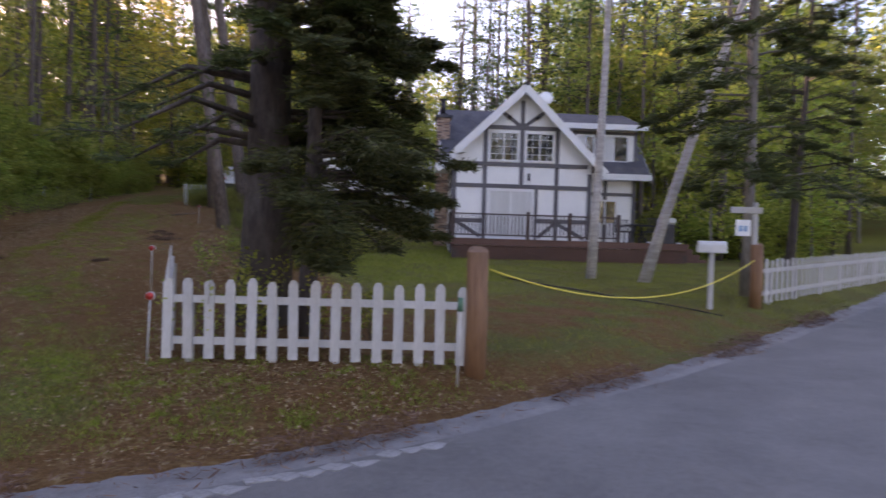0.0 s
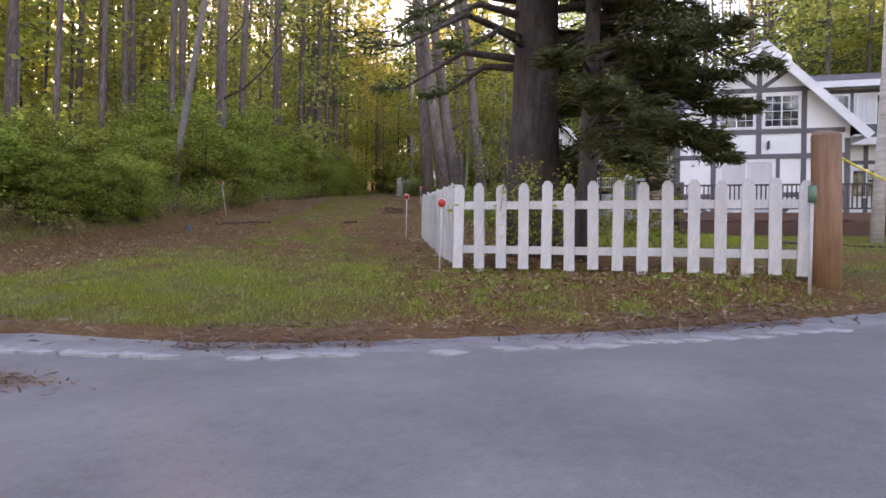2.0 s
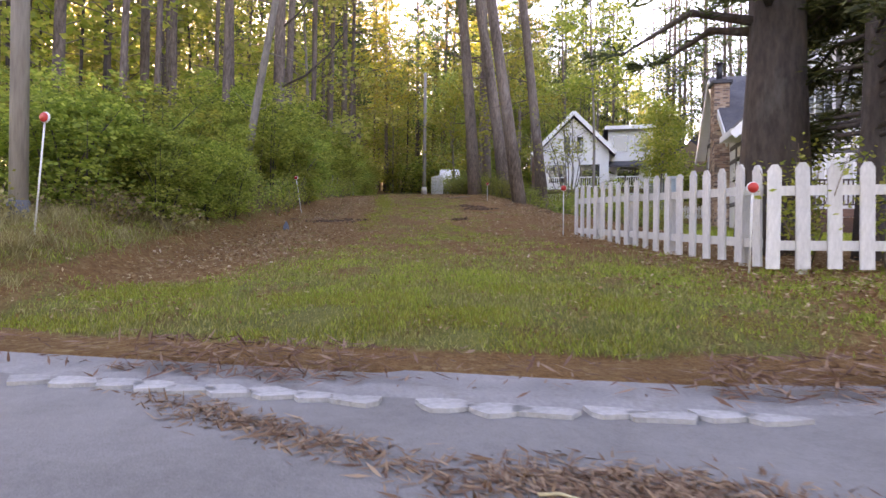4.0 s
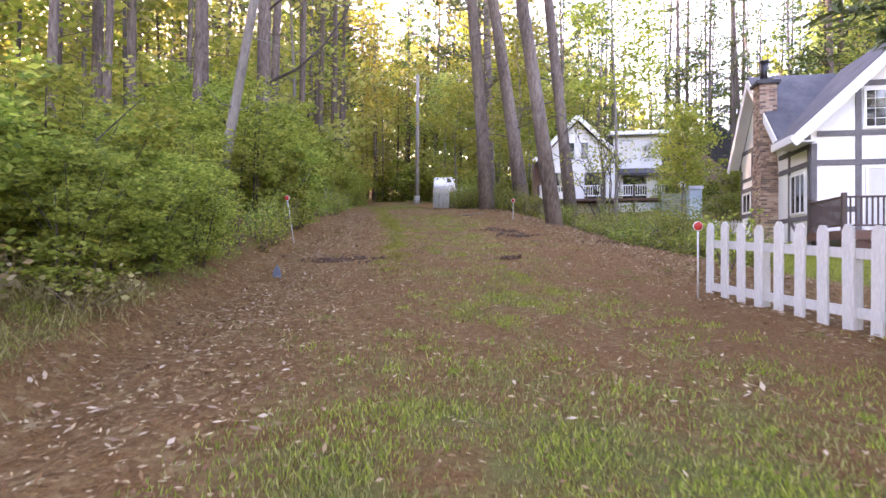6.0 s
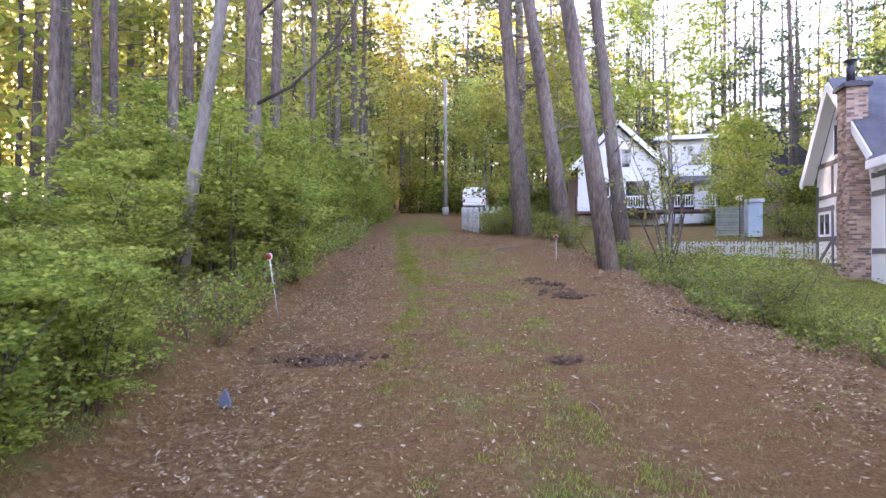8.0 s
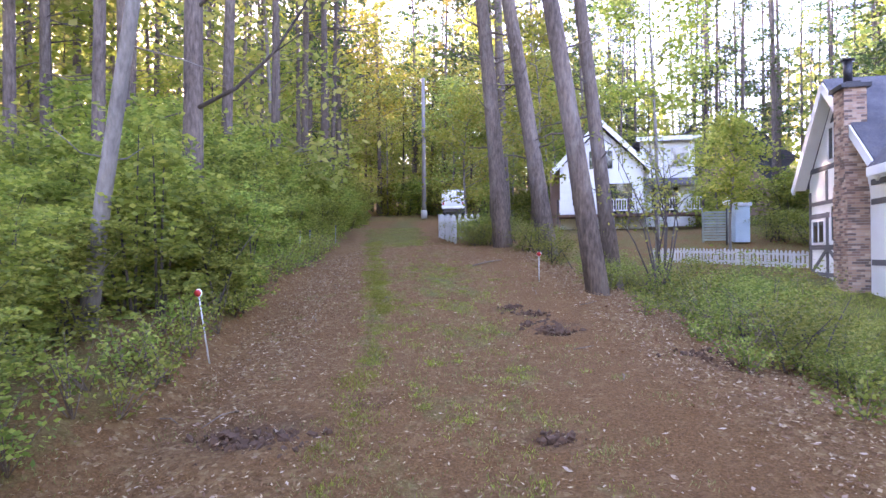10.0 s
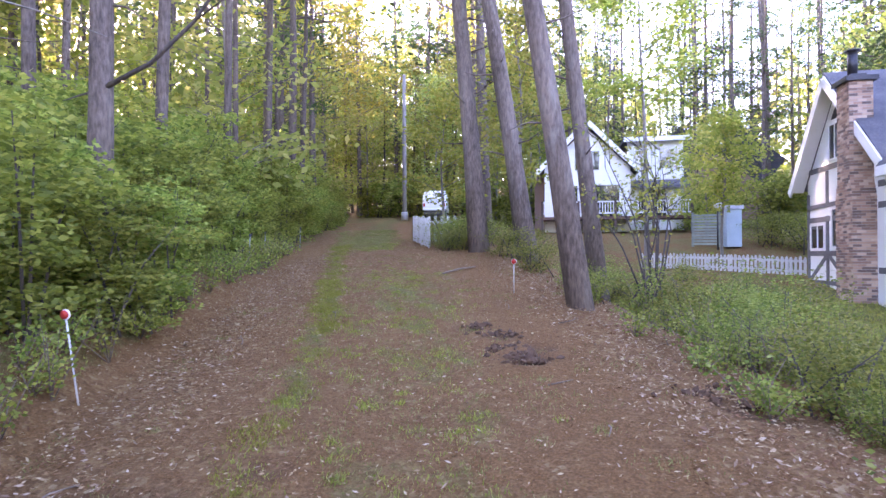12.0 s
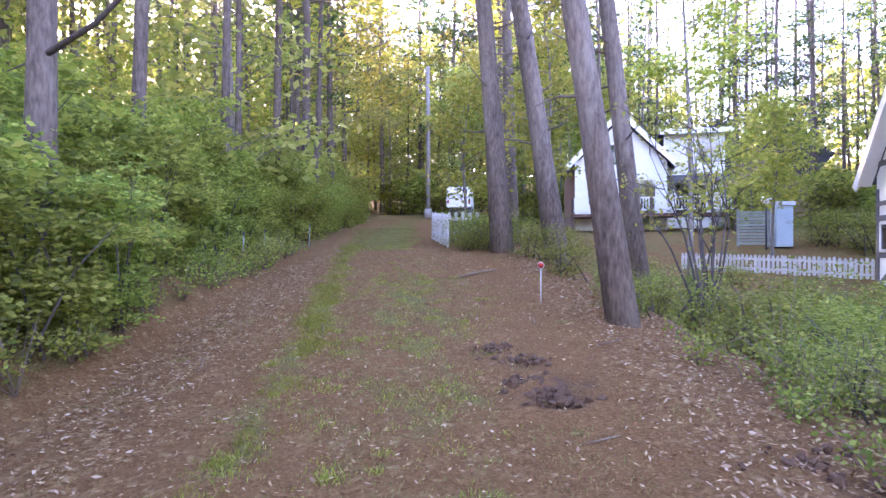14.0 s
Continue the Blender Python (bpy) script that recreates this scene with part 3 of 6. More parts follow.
    part("soffit", box(bmesh.new(), WING_X, wr, -.42, 1.4, EAVE - .1, EAVE - .06), TRIM, h)
    part("soffit", box(bmesh.new(), wr, xr, yf, FRONT_Y, ez - .1, ez - .06), TRIM, h)

    # shed dormer
    dx0, dx1, dy = 4.7, 8.45, 2.05
    part("dormer_wall", prism(bmesh.new(), [(dy, 5.4), (4.3, 7.6), (4.3, 7.7), (dy, 7.2)], "x", dx0, dx1), STUCCO, h, "white stucco dormer")
    slab("dormer_roof", (dx0 - .3, dy - .35, 7.22), (dx1 + .3, dy - .35, 7.22), (dx1 + .3, RIDGE_Y, RIDGE_Z + .06), (dx0 - .3, RIDGE_Y, RIDGE_Z + .06), .1, SHINGLE)
    part("fascia", box(bmesh.new(), dx0 - .3, dx1 + .34, dy - .42, dy - .36, 7.12, 7.36), TRIM, h, "white dormer fascia board")

    # timbers
    def post(x, z0, z1, w=.17, y=-.03):
        part("timber", box(bmesh.new(), x - w / 2, x + w / 2, y, y + .06, z0, z1), TIMBER, h)

    def rail(x0, x1, z, w=.17, y=-.034):
        part("timber", box(bmesh.new(), x0, x1, y, y + .06, z - w / 2, z + w / 2), TIMBER, h)

    def brace(x0, z0, x1, z1, w=.15, y=-.026):
        part("timber", beam(bmesh.new(), (x0, y + .025, z0), (x1, y + .025, z1), .05, w), TIMBER, h)

    LB, UB = 4.3, 5.2
    post(.085, BASE, EAVE - .1)
    post(WING_X - .085, BASE, EAVE - .1)
    rail(.17, WING_X - .17, LB)
    rail(.17, WING_X - .17, UB)
    post(1.33, FLOOR, LB - .09)
    post(1.33, LB + .09, 6.75)
    post(4.33, FLOOR, LB - .09)
    post(4.33, LB + .09, 6.75)
    post(2.85, LB + .09, 7.85)
    post(3.5, FLOOR, LB - .09, .12)
    rail(1.1, 4.6, 6.72)
    brace(2.75, 6.8, 1.95, 7.4)
    brace(2.95, 6.8, 3.75, 7.4)
    rail(.17, 1.24, 2.85)
    brace(.2, 2.8, 1.2, 2.2)
    rail(3.56, WING_X - .17, 2.9)
    brace(4.3, 2.82, 3.6, 2.2)
    brace(4.36, 2.82, 5.55, 2.2)
    for x in (WING_X + .45, 6.95, RIGHT_X - .09):
        post(x, FLOOR if x < 8 else BASE, EAVE - .1, .15, FRONT_Y - .03)
    rail(WING_X, RIGHT_X, 4.25, .14, FRONT_Y - .036)
    for x in (dx0 + .9, 6.55, dx1 - .08):
        post(x, 5.55, 7.1, .14, dy - .03)
    rail(dx0, dx1, 7.02, .12, dy - .036)
    rail(dx0, dx1, 5.6, .12, dy - .036)

    # the side wall's timbers, on the plane x = 0
    def spost(y, z0, z1, w=.16):
        part("timber", box(bmesh.new(), -.03, .03, y - w / 2, y + w / 2, z0, z1), TIMBER, h)

    def srail(y0, y1, z, w=.16):
        part("timber", box(bmesh.new(), -.034, .026, y0, y1, z - w / 2, z + w / 2), TIMBER, h)

    for y in (.12, 1.75, REAR_Y - .08, 5.75, 4.2):
        spost(y, BASE, EAVE - .02 if y < 2 or y > 7 else LB - .08)
    spost(5.75, LB + .25, 5.6)
    for y0, y1 in ((.2, 2.7), (4.1, REAR_Y - .16)):
        srail(y0, y1, LB if y0 < 3 else 4.12)
        srail(y0, y1, 1.5)
    srail(.2, 2.7, 4.85)
    srail(3.9, REAR_Y - .16, 5.7)
    srail(4.1, REAR_Y - .16, 4.55, .13)
    srail(4.1, REAR_Y - .16, 2.14, .13)
    srail(.2, 2.7, 2.6)
    srail(4.1, REAR_Y - .16, 3.05)
    for a, b in (((0, .25, 1.6), (0, 1.65, 2.55)), ((0, 5.8, 3.0), (0, 7.05, 2.2)), ((0, 5.7, 3.0), (0, 4.4, 2.2))):
        part("timber", beam(bmesh.new(), a, b, .05, .14), TIMBER, h)

    # windows
    def window(x0, x1, z0, z1, y, cols, rows, label, drawn=0.0):
        w = thing("window", (0, 0, 0), "", "")
        w.parent = h
        tagged(w, label)
        f = .07
        bm = bmesh.new()
        box(bm, x0, x1, y - .05, y + .01, z1 - f, z1)
        box(bm, x0, x1, y - .05, y + .01, z0, z0 + f)
        box(bm, x0, x0 + f, y - .05, y + .01, z0 + f, z1 - f)
        box(bm, x1 - f, x1, y - .05, y + .01, z0 + f, z1 - f)
        part("window_frame", bm, TRIM, w)
        part("pane", box(bmesh.new(), x0 + f, x1 - f, y - .022, y - .008, z0 + f, z1 - f), GLASS, w, "dark reflecting glass")
        for c in range(1, cols):
            x = x0 + (x1 - x0) * c / cols
            t = .05 if (cols == 2 or c * 2 == cols) else .012
            part("muntin", box(bmesh.new(), x - t / 2, x + t / 2, y - .04, y - .018, z0 + f, z1 - f), TRIM, w)
        for r in range(1, rows):
            z = z0 + (z1 - z0) * r / rows
            part("muntin", box(bmesh.new(), x0 + f, x1 - f, y - .038, y - .018, z - .009, z + .009), TRIM, w)
        if drawn:
            part("curtain", box(bmesh.new(), x0 + f, x0 + f + (x1 - x0 - 2 * f) * drawn, y - .0235, y - .0225, z0 + f, z1 - f), CURTAIN, w, "pale drawn curtain")

    window(1.47, 2.72, 5.32, 6.55, 0, 4, 4, "white casement window with small panes")
    window(2.98, 4.2, 5.32, 6.55, 0, 4, 4, "white casement window with small panes")
    window(1.52, 3.38, FLOOR, 4.16, 0, 2, 1, "white sliding glass door with pale curtains", 1.0)
    window(6.45, 7.5, 2.9, 4.0, FRONT_Y, 2, 1, "white sash window")
    window(5.65, 6.5, 5.72, 6.92, dy, 2, 1, "white dormer window", .5)
    window(6.7, 8.05, 5.72, 6.92, dy, 2, 1, "white dormer window", .52)

    def side_window(y0, y1, z0, z1, cols, label):
        w = thing("window", (0, 0, 0), "", "")
        w.parent = h
        tagged(w, label)
        f = .07
        bm = bmesh.new()
        box(bm, -.05, .01, y0, y1, z1 - f, z1)
        box(bm, -.05, .01, y0, y1, z0, z0 + f)
        box(bm, -.05, .01, y0, y0 + f, z0 + f, z1 - f)
        box(bm, -.05, .01, y1 - f, y1, z0 + f, z1 - f)
        part("window_frame", bm, TRIM, w)
        part("pane", box(bmesh.new(), -.022, -.008, y0 + f, y1 - f, z0 + f, z1 - f), GLASS, w, "dark reflecting glass")
        for c in range(1, cols):
            y = y0 + (y1 - y0) * c / cols
            part("muntin", box(bmesh.new(), -.04, -.018, y - .025, y + .025, z0 + f, z1 - f), TRIM, w)

    side_window(.35, 1.6, 2.75, 4.1, 3, "tall white side window")
    side_window(5.9, 7.0, 3.15, 4.0, 2, "small dark side window")
    side_window(4.5, 5.45, 3.2, 4.45, 2, "white side window")
    side_window(4.3, 5.6, 5.85, 7.0, 3, "white upper side window")
    part("attic_vent", prism(bmesh.new(), [(4.4, 7.1), (5.4, 7.1), (4.9, 7.7)], "x", -.03, .0), METAL_DARK, h, "dark triangular gable vent")

    # chimney of brick: a core of mortar and single bricks in courses
    ch = thing("chimney", (0, 0, 0), "", "")
    ch.parent = h
    tagged(ch, "tall mottled brick chimney with a metal flue")
    cx0, cx1, cy0, cy1 = -.58, .0, 2.95, 3.66
    part("core", box(bmesh.new(), cx0 + .012, -.0, cy0 + .012, cy1 - .012, 1.0, 7.62), MORTAR, ch)
    part("core", box(bmesh.new(), cx0 + .012, -.0, cy0 - .12, cy1 + .12, 1.0, 4.55), MORTAR, ch)
    bm = bmesh.new()
    one = bpy.data.meshes.new("brick")
    single = box(bmesh.new(), -.006, .05, -.1015, .1015, 0, .062)
    single.to_mesh(one)
    single.free()
    one.materials.append(BRICK)
    bricks = []
    rng = random.Random(5)
    z, course = 1.15, 0
    while z < 7.6:
        wide = .132 * min(1.0, max(0.0, (5.0 - z) / .45))
        y0, y1 = cy0 - wide, cy1 + wide
        shift = .11 if course % 2 else 0.0
        for face in ("front", "left", "back"):
            lo, hi = (cx0, -.002) if face != "left" else (y0, y1)
            p = lo - shift
            while p < hi - .03:
                a, b = max(p, lo), min(p + .205, hi)
                out = rng.uniform(0, .012)
                if b - a > .03:
                    if face == "front":
                        box(bm, a, b, y0 - out, y0 + .05, z, z + .062)
                    elif face == "back":
                        box(bm, a, b, y1 - .05, y1 + out, z, z + .062)
                    elif b - a > .2 and len(bricks) < 300 and z > 1.7:
                        bricks.append((cx0 - out + .006, (a + b) / 2 + .001, z))
                    else:
                        box(bm, cx0 - out, cx0 + .05, a + .002, b, z, z + .062)
                p += .217
        z += .074
        course += 1
    tagged(part("brickwork", bm, BRICK, ch, "mottled red and tan bricks"), kind="stuff")
    for p in bricks:
        ob = new("brick", one)
        ob.parent = ch
        ob.location = p
    part("shoulder", prism(bmesh.new(), [(cy0 - .11, 4.5), (cy0 + .03, 4.95), (cy0 + .03, 4.5)], "x", cx0 + .03, -.005), MORTAR, ch)
    part("shoulder", prism(bmesh.new(), [(cy1 + .11, 4.5), (cy1 - .03, 4.95), (cy1 - .03, 4.5)], "x", cx0 + .03, -.005), MORTAR, ch)
    bm = bmesh.new()
    box(bm, cx0 - .1, .1, cy0 - .1, cy1 + .1, 7.62, 7.74)
    box(bm, cx0 + .08, -.1, cy0 + .1, cy1 - .1, 7.742, 7.84)
    part("cap", bm, METAL_DARK, ch, "dark metal chimney cap")
    tubes("flue", [([(-.32, 3.33, 7.84), (-.32, 3.33, 8.5)], [.12, .12], 14), ([(-.32, 3.33, 8.5), (-.32, 3.33, 8.54)], [.19, .19], 14)], METAL_DARK, ch, "dark metal flue pipe")
    # a wall lamp and floods on the gable
    part("wall_lamp", box(bmesh.new(), 3.12, 3.2, -.16, -.0, 4.55, 4.85, .02), METAL_DARK, h, "small dark wall lamp")
    for x in (2.3, 3.45):
        tubes("gable_lamp", [([(x, 0, 7.2), (x, -.14, 7.15)], [.05, .07], 8)], METAL_DARK, h, "small dark flood lamp")
    # satellite dish behind the ridge
    verts, faces = [], []
    tube_data([(4.5, 3.4, 8.2), (4.5, 3.4, 8.75)], [.025, .025], 6, verts, faces)
    bm = bmesh.new()
    bmesh.ops.create_uvsphere(bm, u_segments=16, v_segments=6, radius=.33, matrix=Matrix.Translation((4.5, 3.3, 8.8)) @ Matrix.Rotation(radians(75), 4, "X") @ Matrix.Diagonal((1, 1, .25, 1)))
    part("satellite_dish", bm, LAMPWHITE, h, "white satellite dish", True)


build_house()


def build_deck():
    d = thing("deck", (4.3, -1.2, BASE), "dark brown wooden deck with railing and lattice skirt", "deck")
    ox, oy, oz = -4.3, 1.2, -BASE
    x0, x1, y0, y1 = -.1, 8.9, -2.4, -.06

    def b(name, a0, a1, b0, b1, c0, c1, mat, label=""):
        return part(name, box(bmesh.new(), a0 + ox, a1 + ox, b0 + oy, b1 + oy, c0 + oz, c1 + oz), mat, d, label)

    y = y0
    while y < y1 - .05:
        b("plank", x0, x1, y, min(y + .135, y1), FLOOR - .05, FLOOR - .01, DECKWOOD)
        y += .142
    b("plank", WING_X + .1, x1, .0, 1.65, FLOOR - .05, FLOOR - .012, DECKWOOD)
    b("rim_joist", x0, x1, y0 - .04, y0 - .002, FLOOR - .26, FLOOR - .02, DECKWOOD, "dark red-brown rim board")
    b("rim_joist", x0 - .04, x0 - .002, y0, y1, FLOOR - .26, FLOOR - .02, DECKWOOD)
    b("skirt_board", x0, x1, y0 - .02, y0 + .01, BASE - .05, BASE + .08, DECKWOOD)
    # lattice skirt
    bm = bmesh.new()
    x = x0
    while x < x1 - .5:
        for s in (1, -1):
            a, c = (x, x + .55) if s > 0 else (x + .55, x)
            beam(bm, (a + ox, y0 + .01 + s * .006 + oy, BASE + .06 + oz), (c + ox, y0 + .01 + s * .006 + oy, FLOOR - .27 + oz), .01, .035)
        x += .09
    tagged(part("lattice", bm, DECKWOOD, d, "brown diagonal lattice"), kind="stuff")
    # dark sheet added behind the lattice for the shade below the deck
    part("underside", box(bmesh.new(), x0 + ox, x1 + ox, y0 + .08 + oy, y0 + .12 + oy, BASE - .1 + oz, FLOOR - .28 + oz), RAILWOOD, d)
    for x in (x0 + .05, .9, 2.75, 4.35, 6.2):
        if x != .9:
            b("post", x - .06, x + .06, y0 + .0, y0 + .12, FLOOR - .01, FLOOR + 1.02, RAILWOOD)
    b("post", x0 - .01, x0 + .11, y1 - .15, y1 - .03, FLOOR - .01, FLOOR + 1.02, RAILWOOD)
    for a0, a1 in ((x0 + .11, 2.69), (2.81, 4.29), (4.41, 6.14)):
        b("top_rail", a0, a1, y0 + .01, y0 + .11, FLOOR + .88, FLOOR + .93, RAILWOOD)
        b("bottom_rail", a0, a1, y0 + .03, y0 + .09, FLOOR + .1, FLOOR + .15, RAILWOOD)
        x = a0 + .1
        while x < a1 - .03:
            b("baluster", x - .018, x + .018, y0 + .042, y0 + .078, FLOOR + .15, FLOOR + .88, RAILWOOD)
            x += .135
    b("top_rail", x0, x0 + .1, y0 + .12, y1 - .15, FLOOR + .88, FLOOR + .93, RAILWOOD)
    b("bottom_rail", x0 + .02, x0 + .08, y0 + .12, y1 - .15, FLOOR + .1, FLOOR + .15, RAILWOOD)
    y = y0 + .24
    while y < y1 - .2:
        b("baluster", x0 + .032, x0 + .068, y - .018, y + .018, FLOOR + .15, FLOOR + .88, RAILWOOD)
        y += .135
    # steps at the far end
    for k in range(3):
        b("step", x1 + .02 + .28 * k, x1 + .32 + .28 * k, y0 + .3, y0 + 1.6, BASE, FLOOR - .2 * (k + 1), DECKWOOD)
    for k in range(8):
        q = thing("deck_light", (.5 + 1.15 * k, y0 + .06 if k not in (2, 4) else y0 + .2, FLOOR - .008), "small white cap light on the deck edge", "light", "lights along the deck edge")
        bm = bmesh.new()
        box(bm, -.07, .07, -.05, .05, 0, .05, .012)
        part("body", bm, TRIM, q)


build_deck()


def chair(loc, turn):
    c = thing("deck_chair", loc, "dark metal garden chair on the deck", "chair", "chairs round the deck table", turn)
    part("seat", box(bmesh.new(), -.24, .24, -.24, .24, .42, .46, .01), METAL_DARK, c)
    bm = bmesh.new()
    for k in range(6):
        x = -.22 + .088 * k
        beam(bm, (x, .23, .46), (x, .33, .95), .03, .015)
    beam(bm, (-.25, .33, .95), (.25, .33, .95), .04, .03)
    part("backrest", bm, METAL_DARK, c)
    for sx in (-.22, .22):
        for sy in (-.22, .22):
            part("leg", beam(bmesh.new(), (sx, sy, 0), (sx, sy, .42), .03, .03), METAL_DARK, c)
        part("armrest", beam(bmesh.new(), (sx, -.22, .66), (sx, .27, .66), .03, .04), METAL_DARK, c)
    return c


def deck_table():
    q = thing("deck_table", (7.5, -.9, FLOOR - .01), "round dark garden table on the deck", "table")
    tubes("tabletop", [([(0, 0, .7), (0, 0, .73)], [.55, .55], 20)], METAL_DARK, q)
    for k in range(4):
        a = k * math.pi / 2 + .6
        part("leg", beam(bmesh.new(), (math.cos(a) * .12, math.sin(a) * .12, .7), (math.cos(a) * .38, math.sin(a) * .38, 0), .035, .035), METAL_DARK, q)
    g = thing("barbecue", (8.3, -1.7, FLOOR - .01), "white-topped covered grill on the deck", "grill")
    part("cabinet", box(bmesh.new(), -.28, .28, -.22, .22, .0, .75, .02), METAL_DARK, g)
    bm = bmesh.new()
    box(bm, -.33, .33, -.26, .26, .752, 1.0, .07)
    part("lid", bm, MAILGREY, g, "pale domed lid")


deck_table()
c0 = chair((6.75, -1.2, FLOOR - .01), 100)
copy_thing(c0, pose(7.6, -1.75, FLOOR - .01, 0, 0, 190))
copy_thing(c0, pose(7.3, -.2, FLOOR - .01, 0, 0, 10))


# ---- fences ----
def picket_mesh(h, w=.11, t=.022):
    bm = bmesh.new()
    prism(bm, [(-w / 2, 0), (w / 2, 0), (w / 2, h - .05), (w / 2 - .032, h), (-w / 2 + .032, h), (-w / 2, h - .05)], "y", -t / 2, t / 2)
    me = bpy.data.meshes.new("picket")
    bm.to_mesh(me)
    bm.free()
    me.materials.append(WHITE_WOOD)
    return me


PICKET = [picket_mesh(.915), picket_mesh(.925), picket_mesh(.905)]
LOW_PICKET = [picket_mesh(.62, .09), picket_mesh(.635, .09), picket_mesh(.61, .09)]


def picket_fence(a, b, count, label, group="", face=-1, low=.0, posts=4, short=False, sunk=.0):
    """Pickets from a to b with two rails and posts behind; a and b lie on the ground (x, y)."""
    ax, ay, bx, by = *a, *b
    length = math.hypot(bx - ax, by - ay)
    turn = math.degrees(math.atan2(by - ay, bx - ax))
    za, zb = gz(ax, ay) + .05, gz(bx, by) + .05 - sunk
    f = thing("picket_fence", (ax, ay, za), label, "fence", group, turn)
    rise = (zb - za) / length
    tops = (.13, .47) if short else (.2, .68)
    for zz in tops:
        bm = bmesh.new()
        beam(bm, (0, .035 * -face, zz), (length, .035 * -face, zz + rise * length), .038, .085)
        part("rail", bm, WHITE_WOOD, f)
    rng = random.Random(int(length * 100))
    for k in range(count):
        s = length * k / (count - 1)
        p = new("picket", (LOW_PICKET if short else PICKET)[k % 3])
        p.parent = f
        p.matrix_local = pose(s, 0, rise * s + rng.uniform(-.012, .012) + low, 0, rng.uniform(-.9, .9), 0)
    for k in range(posts):
        s = length * round((count - 1) * (k + .3) / posts) / (count - 1)
        part("post", box(bmesh.new(), s - .04, s + .04, .06 * -face - .035, .06 * -face + .035, rise * s - .16, rise * s + tops[1] - .02), WHITE_WOOD, f)
    return f


picket_fence((-4.3, -17.66), (-.93, -17.78), 15, "weathered white picket fence with twigs growing through", "picket fences by the road")
picket_fence((-4.38, -17.5), (-6.0, -13.3), 18, "weathered white picket fence going back along the drive", "picket fences by the road", face=1, sunk=.18)
picket_fence((5.72, -12.55), (13.2, -6.75), 34, "white picket fence along the roadside verge", "picket fences by the road", posts=6)
picket_fence((13.4, -6.55), (21, -.3), 34, "white picket fence along the roadside verge", "picket fences by the road", posts=6)
picket_fence((-4.7, 12.0), (-2.0, 9.1), 26, "low white picket fence running up to the house corner", "picket fences by the house", posts=3, short=True)
picket_fence((-1.93, 9.03), (-.08, 7.32), 18, "low white picket fence running up to the house corner", "picket fences by the house", posts=3, short=True)
picket_fence((-12.2, 3.85), (-13.5, 7.1), 14, "short white picket fence beside the upper drive", "picket fences by the upper drive", face=1)
picket_fence((-13.4, 7.2), (-11.9, 6.9), 7, "white picket fence half hidden by a bush", "picket fences by the upper drive")


def gate_post(x, y, h, r, label):
    p = thing("gate_post", (x, y, gz(x, y) - .1), label, "post", "log posts of the gate")
    tubes("log", [([(0, 0, 0), (.01, 0, h * .5), (0, .01, h + .08), (0, 0, h + .1)], [r * 1.04, r, r, r * .93], 18)], LOG, p, rough=.03)
    return p


gate_post(-.76, -17.8, 1.42, .125, "thick brown log gate post beside the picket fence")
gate_post(5.52, -12.72, 1.3, .12, "brown log gate post with a sign on top")


def rope():
    a, b = Vector((-.6, -17.7, 1.69)), Vector((5.42, -12.8, 1.78))
    r = thing("rope", (2.4, -15.25, gz(2.4, -15.2)), "sagging yellow rope strung between the gate posts", "rope")
    o = r.matrix_world.translation
    pts = [tuple(a.lerp(b, k / 30) - Vector((0, 0, 2.1 * (k / 30) * (1 - k / 30))) - o) for k in range(31)]
    tubes("cord", [(pts, [.0105] * 31, 6)], YELLOW, r)


rope()


def sign():
    x, y = 5.45, -12.74
    s = thing("house_sign", (x, y, gz(x, y) + 1.29), "white wooden post sign with a small hanging number board", "sign")
    part("upright", box(bmesh.new(), -.045, .045, -.03, .03, 0, .86, .006), WHITE_WOOD, s)
    part("arm", box(bmesh.new(), -.55, .12, -.055, -.032, .63, .76, .006), WHITE_WOOD, s)
    board = part("board", box(bmesh.new(), -.43, -.12, -.05, -.03, .17, .5, .006), TRIM, s, "white hanging number board")
    for k, (x0, z0) in enumerate(((-.36, .26), (-.26, .26))):
        part("mark", box(bmesh.new(), x0, x0 + .06, -.056, -.0505, z0, z0 + .12), SIGNBLUE, board, "blue bar")


sign()


def mailbox():
    x, y = 4.4, -13.05
    m = thing("mailbox", (x, y, gz(x, y)), "pale grey mailbox on a white post", "mailbox", turn=-12)
    part("post", box(bmesh.new(), -.045, .045, -.045, .045, -.05, 1.12, .006), WHITE_WOOD, m)
    out = [(-.1, 0), (.1, 0), (.1, .13)] + [(.1 * math.cos(a), .13 + .1 * math.sin(a)) for a in np.linspace(.3, math.pi - .3, 7)] + [(-.1, .13)]
    part("body", prism(bmesh.new(), out, "x", -.26, .24), MAILGREY, m, "rounded grey metal box")
    part("door", prism(bmesh.new(), [(u * 1.04, w * 1.02) for u, w in out], "x", .242, .26), TRIM, m, "white box door")
    for o in m.children:
        if o.name.startswith(("body", "door")):
            o.location.z = 1.12


mailbox()


def stake(x, y, h, label, lean=0.0, cap=RED, back=TRIM):
    s = thing("reflector_stake", (x, y, gz(x, y) - .02), label, "stake", "reflector stakes along the drive")
    top = (lean * h, 0, h)
    tubes("rod", [([(0, 0, 0), top], [.0095, .009], 8)], MAILGREY, s)
    tubes("reflector", [([(top[0], -.022, h), (top[0], -.012, h)], [.045, .045], 16)], cap, s, "round red reflector")
    tubes("rim", [([(top[0], -.011, h), (top[0], .008, h)], [.051, .051], 16)], back, s, "white reflector rim")
    return s


